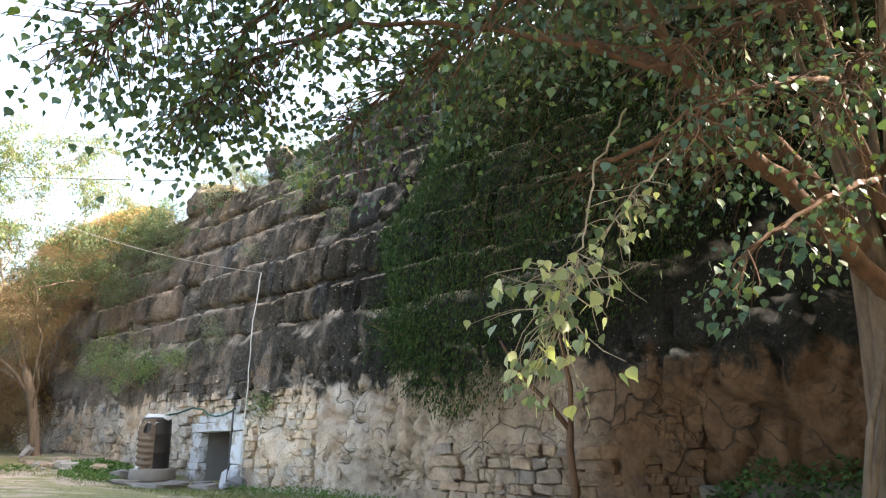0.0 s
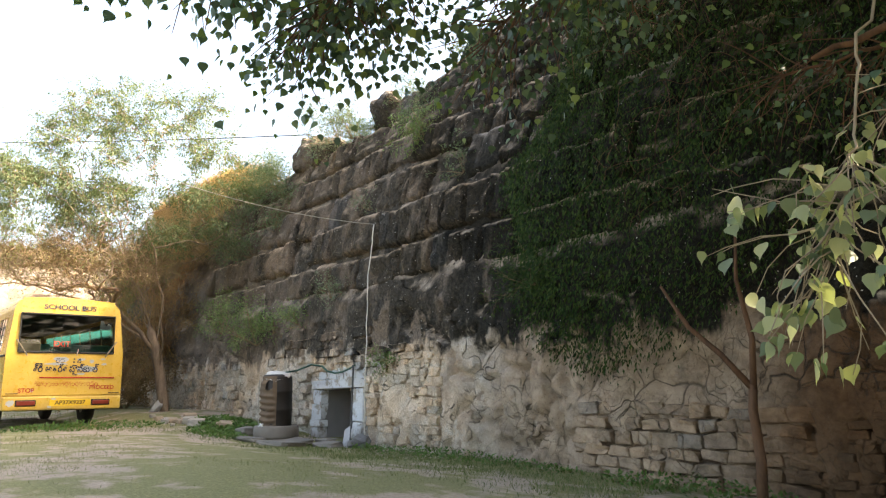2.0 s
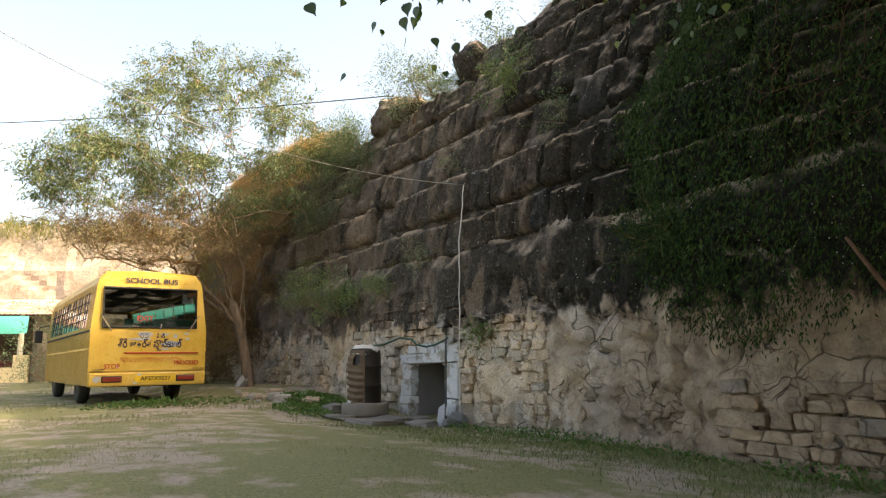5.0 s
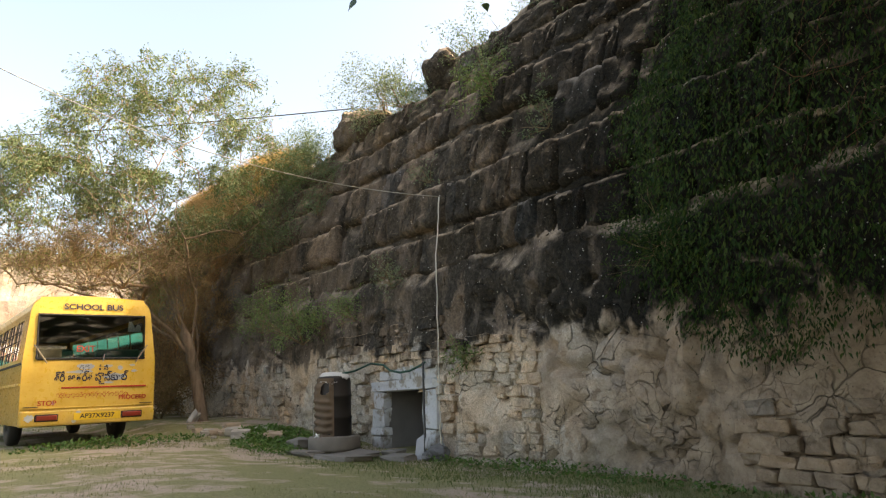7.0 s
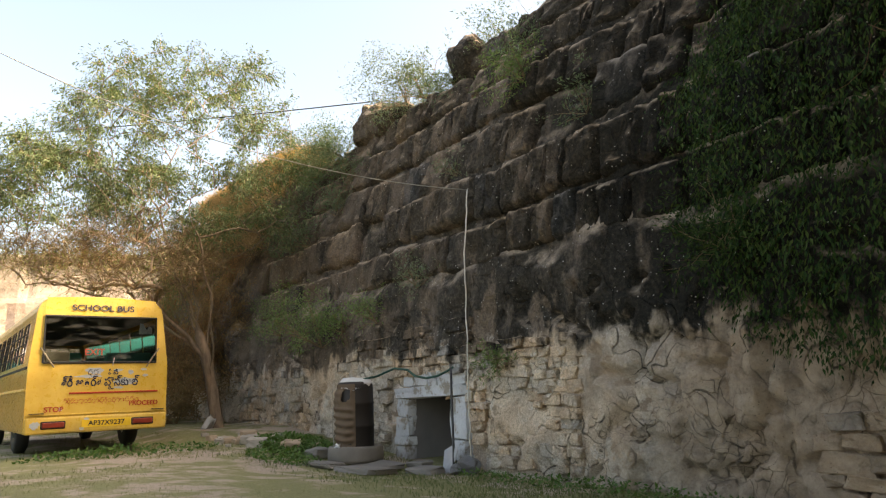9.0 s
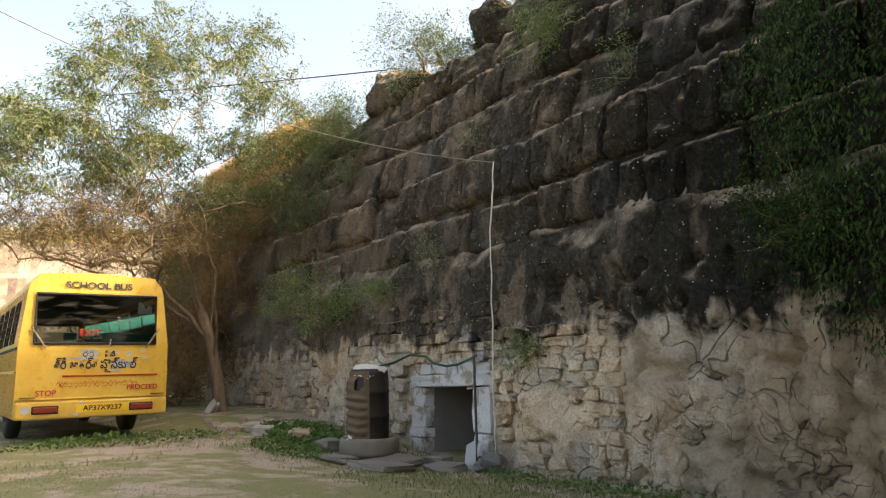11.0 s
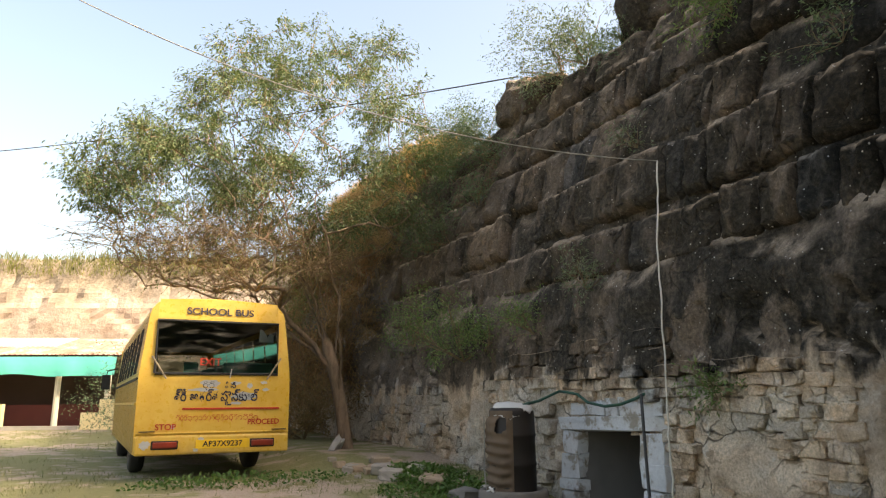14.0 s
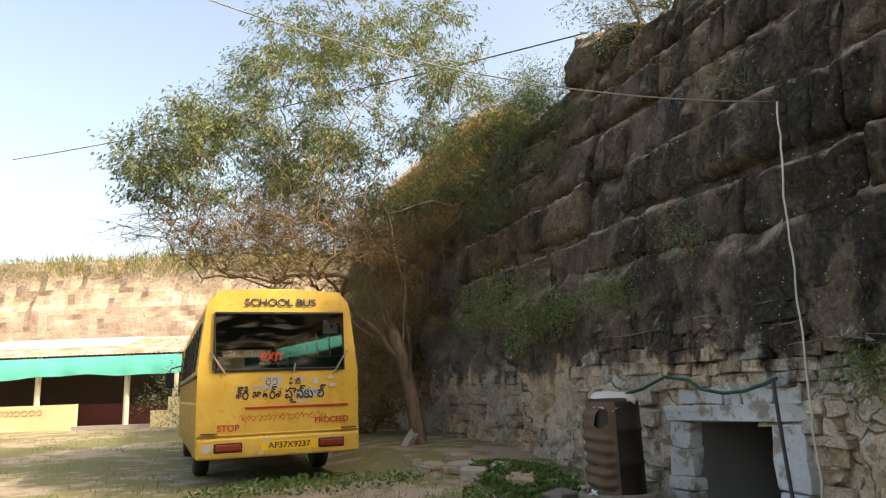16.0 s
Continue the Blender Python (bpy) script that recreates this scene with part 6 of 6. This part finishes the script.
ROCK = plain("pale broken stone", (0.36, 0.32, 0.27), 0.95, 0, 0.35, 7, 0.6)
ROCK_WARM = plain("warm broken stone", (0.40, 0.30, 0.21), 0.95, 0, 0.35, 7, 0.6)
rr = random.Random(12)
for k in range(70):
    t = rr.random()
    s, u = 16.4 + rr.uniform(-0.9, 1.4) - 2.0 * t, 7.0 + rr.uniform(-0.35, 0.6) + 0.9 * t
    w = rr.choice((0.08, 0.11, 0.15, 0.2, 0.28))
    loose_stone(s, u, w * 1.3, w, w * 0.7, 400 + k, "broken pale stone in a loose heap", rr.choice((ROCK, ROCK_WARM)))
for k, (s, u, w, d, h) in enumerate(((12.3, 8.05, 0.8, 0.5, 0.10), (11.9, 7.6, 1.0, 0.6, 0.09), (12.7, 7.3, 0.7, 0.4, 0.10), (11.4, 8.3, 0.5, 0.35, 0.12), (13.6, 7.6, 0.4, 0.3, 0.18), (12.0, 8.6, 0.35, 0.25, 0.14))):
    loose_stone(s, u, w, d, h, 460 + k, "flat grey paving slab sunk in the ground", plain("grey slab", (0.20, 0.18, 0.155), 0.9, 0, 0.5, 5, 0.6), "paving_slab", "slabs before the doorway", 0.0, 10)
for k, (s, u, w, lift) in enumerate(((18.9, 7.35, 0.55, 0.08), (19.2, 7.55, 0.5, 0.1))):
    ob = loose_stone(s, u, w, 0.10, 0.62, 480 + k, "grey stone slab leaning on end", plain("light grey stone", (0.42, 0.41, 0.39), 0.9, 0, 0.25, 5), "leaning_slab", "leaning slabs", 0.0, 150)
    ob.matrix_basis = place(s, u, 0.22, 155) @ Matrix.Rotation(-0.45, 4, "X") @ Matrix.Rotation(0.5 - 0.3 * k, 4, "Y") @ Matrix.Diagonal((w, 0.12, 0.5, 1))
# rubble bank at the wall's foot below the fig, stones darkened for its shade
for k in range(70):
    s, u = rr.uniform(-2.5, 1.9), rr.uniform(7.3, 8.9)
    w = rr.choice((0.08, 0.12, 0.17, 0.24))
    loose_stone(s, u, w * 1.3, w, w * 0.7, 500 + k, "earthy stone in the rubble bank, darkened for shade", plain_dark if k else (plain_dark := plain("dark earthy stone", (0.10, 0.08, 0.06), 0.95, 0, 0.4, 6, 0.5)), "bank_stone", "rubble bank", 0.5 * smooth(7.4, 8.9, u))


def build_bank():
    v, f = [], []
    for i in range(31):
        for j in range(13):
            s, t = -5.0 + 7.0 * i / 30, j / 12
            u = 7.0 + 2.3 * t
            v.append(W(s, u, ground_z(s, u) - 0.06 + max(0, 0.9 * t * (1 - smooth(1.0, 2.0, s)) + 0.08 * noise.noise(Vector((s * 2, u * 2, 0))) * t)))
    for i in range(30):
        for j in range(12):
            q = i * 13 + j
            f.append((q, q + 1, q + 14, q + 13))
    # base colour kept dark to stand for the fig's shade on the bank
    ob = new("earth_bank", mesh_of("earth_bank", v, f, plain("earth darkened for shade", (0.11, 0.085, 0.06), 0.97, 0, 0.4, 4, 0.6), True))
    tagged(ob, "bank of earth and rubble at the wall's foot, darkened for shade", "earth bank", kind="structure")


build_bank()

# ---------------------------------------------------------------- cables, hose, pipe, bag
CABLE_WHITE = plain("weathered white cable", (0.66, 0.63, 0.56), 0.7, 0, 0.2, 20)
CABLE_DARK = plain("dark cable", (0.05, 0.05, 0.05), 0.7, 0, 0.2, 20)


def sagging(a, b, sag, n=24, wob=0.0, seed=1):
    rnd = random.Random(seed)
    a, b = Vector(a), Vector(b)
    return [a.lerp(b, i / n) - Vector((0, 0, sag * 4 * (i / n) * (1 - i / n))) + Vector((rnd.gauss(0, wob), rnd.gauss(0, wob), 0)) for i in range(n + 1)]


def cable(name, pts, r, mat, label, category="cable"):
    v, f = tube(pts, r, 5)
    ob = new(name, mesh_of(name, v, f, mat, True))
    return tagged(ob, label, category)


KNOT = W(11.17, 9.16, 4.08)
cable("hanging_cable", sagging(KNOT, W(11.06, 8.97, 3.0), 0.0, 8, 0.006, 3) + sagging(W(11.03, 8.93, 2.7), W(11.0, 8.86, -0.3), 0.0, 20, 0.008, 4), 0.011, CABLE_WHITE, "weathered white cable hanging down the wall")
cable("slack_cable", sagging(KNOT, W(15.5, -4.0, 10.7), 1.6, 50), 0.008, plain("grey cable", (0.36, 0.34, 0.30), 0.7), "weathered grey cable slung from the wall over the yard")
cable("power_line", sagging(W(16.7, 10.6, 8.0), W(34.0, -2.7, 10.0), 0.2, 40), 0.016, CABLE_DARK, "thin dark overhead line")
HOSE = plain("green hose", (0.02, 0.085, 0.06), 0.5, 0, 0.3, 20)
cable("hose", [W(12.75, 8.05, 1.1), W(12.9, 8.4, 1.15), W(13.0, 8.8, 1.28), W(12.7, 8.88, 1.24), W(12.45, 8.86, 1.13), W(12.1, 8.86, 1.08), W(11.8, 8.86, 1.10), W(11.5, 8.86, 1.17), W(11.35, 8.86, 1.22)], 0.02, HOSE, "dark green hose draped over the doorway", "hose")
cable("leaning_pipe", [W(11.38, 8.84, 1.22), W(11.33, 8.8, 0.9), W(11.25, 8.74, 0.5), W(11.14, 8.66, 0.0), W(11.08, 8.6, -0.33)], 0.019, CABLE_DARK, "black pipe leaning beside the doorway", "pipe")


def build_bag():
    rnd = random.Random(66)
    bm = bmesh.new()
    bmesh.ops.create_icosphere(bm, subdivisions=3, radius=0.5)
    for v in bm.verts:
        n = noise.noise_vector(v.co * 3.0)
        v.co += n * 0.16
        v.co.z = max(v.co.z, -0.42)
    me = bpy.data.meshes.new("sack")
    bm.to_mesh(me)
    bm.free()
    me.materials.append(plain("grey plastic sheet", (0.12, 0.115, 0.11), 0.5, 0, 0.5, 6, 0.5))
    for s, u, w, d, h in ((10.85, 8.72, 0.36, 0.25, 0.26), (11.0, 8.6, 0.26, 0.2, 0.16)):
        ob = new("sack", me)
        ob.matrix_basis = place(s, u, ground_z(s, u) + h * 0.42, rnd.uniform(0, 360)) @ Matrix.Diagonal((w, d, h, 1))
        tagged(ob, "crumpled dark plastic sack on the ground by the wall", "sack", "sacks by the doorway")
    v = [W(11.18, 8.62, -0.36), W(11.36, 8.60, -0.36), W(11.42, 8.7, -0.02), W(11.2, 8.72, 0.08), W(11.02, 8.66, 0.02)]
    ob = new("plastic_sheet", mesh_of("plastic_sheet", v, [(0, 1, 2, 3, 4)], plain("pale grey plastic", (0.42, 0.42, 0.43), 0.4, 0, 0.3, 8)))
    ob.modifiers.new("thick", "SOLIDIFY").thickness = 0.01
    tagged(ob, "torn pale plastic sheet hanging at the jamb", "plastic sheet")


build_bag()


# ---------------------------------------------------------------- grass and weeds
def blades(name, n, area, height, mat, label, seed, density):
    rnd = random.Random(seed)
    v, f = [], []
    k = 0
    while k < n:
        s, u = rnd.uniform(area[0], area[1]), rnd.uniform(area[2], area[3])
        k += 1
        if density(s, u) < rnd.random():
            continue
        p = W(s, u, ground_z(s, u) - 0.01)
        h = height * rnd.uniform(0.5, 1.3)
        lean = Vector((rnd.gauss(0, 0.4), rnd.gauss(0, 0.4), 1)).normalized() * h
        side = Vector((rnd.gauss(0, 1), rnd.gauss(0, 1), 0)).normalized() * h * 0.09
        b = len(v)
        v += [p - side, p + side, p + lean * 0.6 + side * 0.7, p + lean]
        f.append((b, b + 1, b + 2, b + 3))
    ob = new(name, mesh_of(name, v, f, mat))
    return tagged(ob, label, "grass", kind="stuff")


def turf(s, u):
    n = noise.noise(Vector((s * 0.45, u * 0.45, 9))) + 0.6 * noise.noise(Vector((s * 1.4, u * 1.4, 2)))
    return 0.06 + 0.9 * smooth(-0.15, 0.45, n) + 0.5 * smooth(6.5, 8.0, u)


blades("grass", 95000, (4.0, 17.0, 0.5, 9.0), 0.032, GRASS, "thin short yellow-green grass", 71, turf)
blades("grass", 45000, (13.0, 40.0, -12.0, 6.5), 0.07, GRASS, "thin short yellow-green grass", 72, turf)


blades("grass", 26000, (4.0, 16.5, 6.2, 8.9), 0.055, GRASS_FRESH, "fresh green grass at the wall's foot", 73, lambda s, u: 0.15 + 0.8 * smooth(6.4, 8.2, u + 0.8 * noise.noise(Vector((s, u, 0)))))


def weed_patch(name, n, cs, cu, rs, ru, height, leaf, seed, label, mat=LEAF_WEED, bank=0.0):
    rnd = random.Random(seed)
    v, f = [], []
    for k in range(n):
        a, r = rnd.uniform(0, 6.283), math.sqrt(rnd.random())
        s, u = cs + rs * r * math.cos(a), cu + ru * r * math.sin(a)
        z = ground_z(s, u) + height * rnd.random() * (1.1 - r * 0.6) + bank * max(0.0, (u - 7.0) / 2.3) * (1 - smooth(1.0, 2.0, s))
        put_leaf(v, f, W(s, u, z), Vector((rnd.gauss(0, 1), rnd.gauss(0, 1), 0.5)), leaf * rnd.uniform(0.6, 1.3), "oval", rnd, -0.2)
    ob = new(name, mesh_of(name, v, f, mat))
    return tagged(ob, label, "weeds", kind="stuff")


weed_patch("weeds", 3600, 14.9, 7.75, 1.3, 0.6, 0.22, 0.07, 81, "low bright green weeds by the drum")
weed_patch("weeds", 900, 13.6, 7.0, 1.0, 0.5, 0.14, 0.06, 82, "low bright green weeds by the drum")
weed_patch("weeds", 800, 15.6, 5.0, 0.5, 1.6, 0.20, 0.07, 83, "leafy weeds growing under the bus")
weed_patch("weeds", 1200, 8.2, 8.55, 2.8, 0.3, 0.16, 0.05, 84, "low weeds along the wall's foot")
weed_patch("weeds", 700, 3.6, 8.5, 1.5, 0.35, 0.2, 0.06, 85, "low weeds along the wall's foot")
weed_patch("weeds", 400, 1.6, 8.0, 0.5, 0.3, 0.3, 0.07, 86, "low weeds along the wall's foot")

weed_patch("weeds", 3200, 0.3, 8.1, 1.9, 1.1, 0.35, 0.075, 87, "dark weeds growing over the earth bank", LEAF_DARK, 0.9)

# ---------------------------------------------------------------- stones of the wall, last
build_courses()
build_rubble(8.85, 9.5, -0.25, 1.42, 1, 0.11, 0.17, 0.2, 0.42, 1.1, edge=0.1)
build_rubble(9.5, 11.15, -0.25, 1.45, 2, 0.11, 0.19, 0.18, 0.40, 0.5)
build_rubble(11.1, 13.4, 1.13, 1.85, 3, 0.14, 0.2, 0.22, 0.45, 0.75)
build_rubble(13.3, 15.3, 0.0, 1.7, 4, 0.13, 0.22, 0.22, 0.48, 0.72)
build_rubble(17.3, 21.5, -0.1, 1.35, 5, 0.14, 0.22, 0.22, 0.42, 0.75)
build_rubble(2.85, 5.7, -0.45, 0.5, 6, 0.13, 0.2, 0.22, 0.5, 1.4, proud=0.075)
build_rubble(1.7, 2.75, -0.45, 0.88, 7, 0.085, 0.095, 0.2, 0.26, 1.3, BRICKS, "brick", 0.06, 0.05)
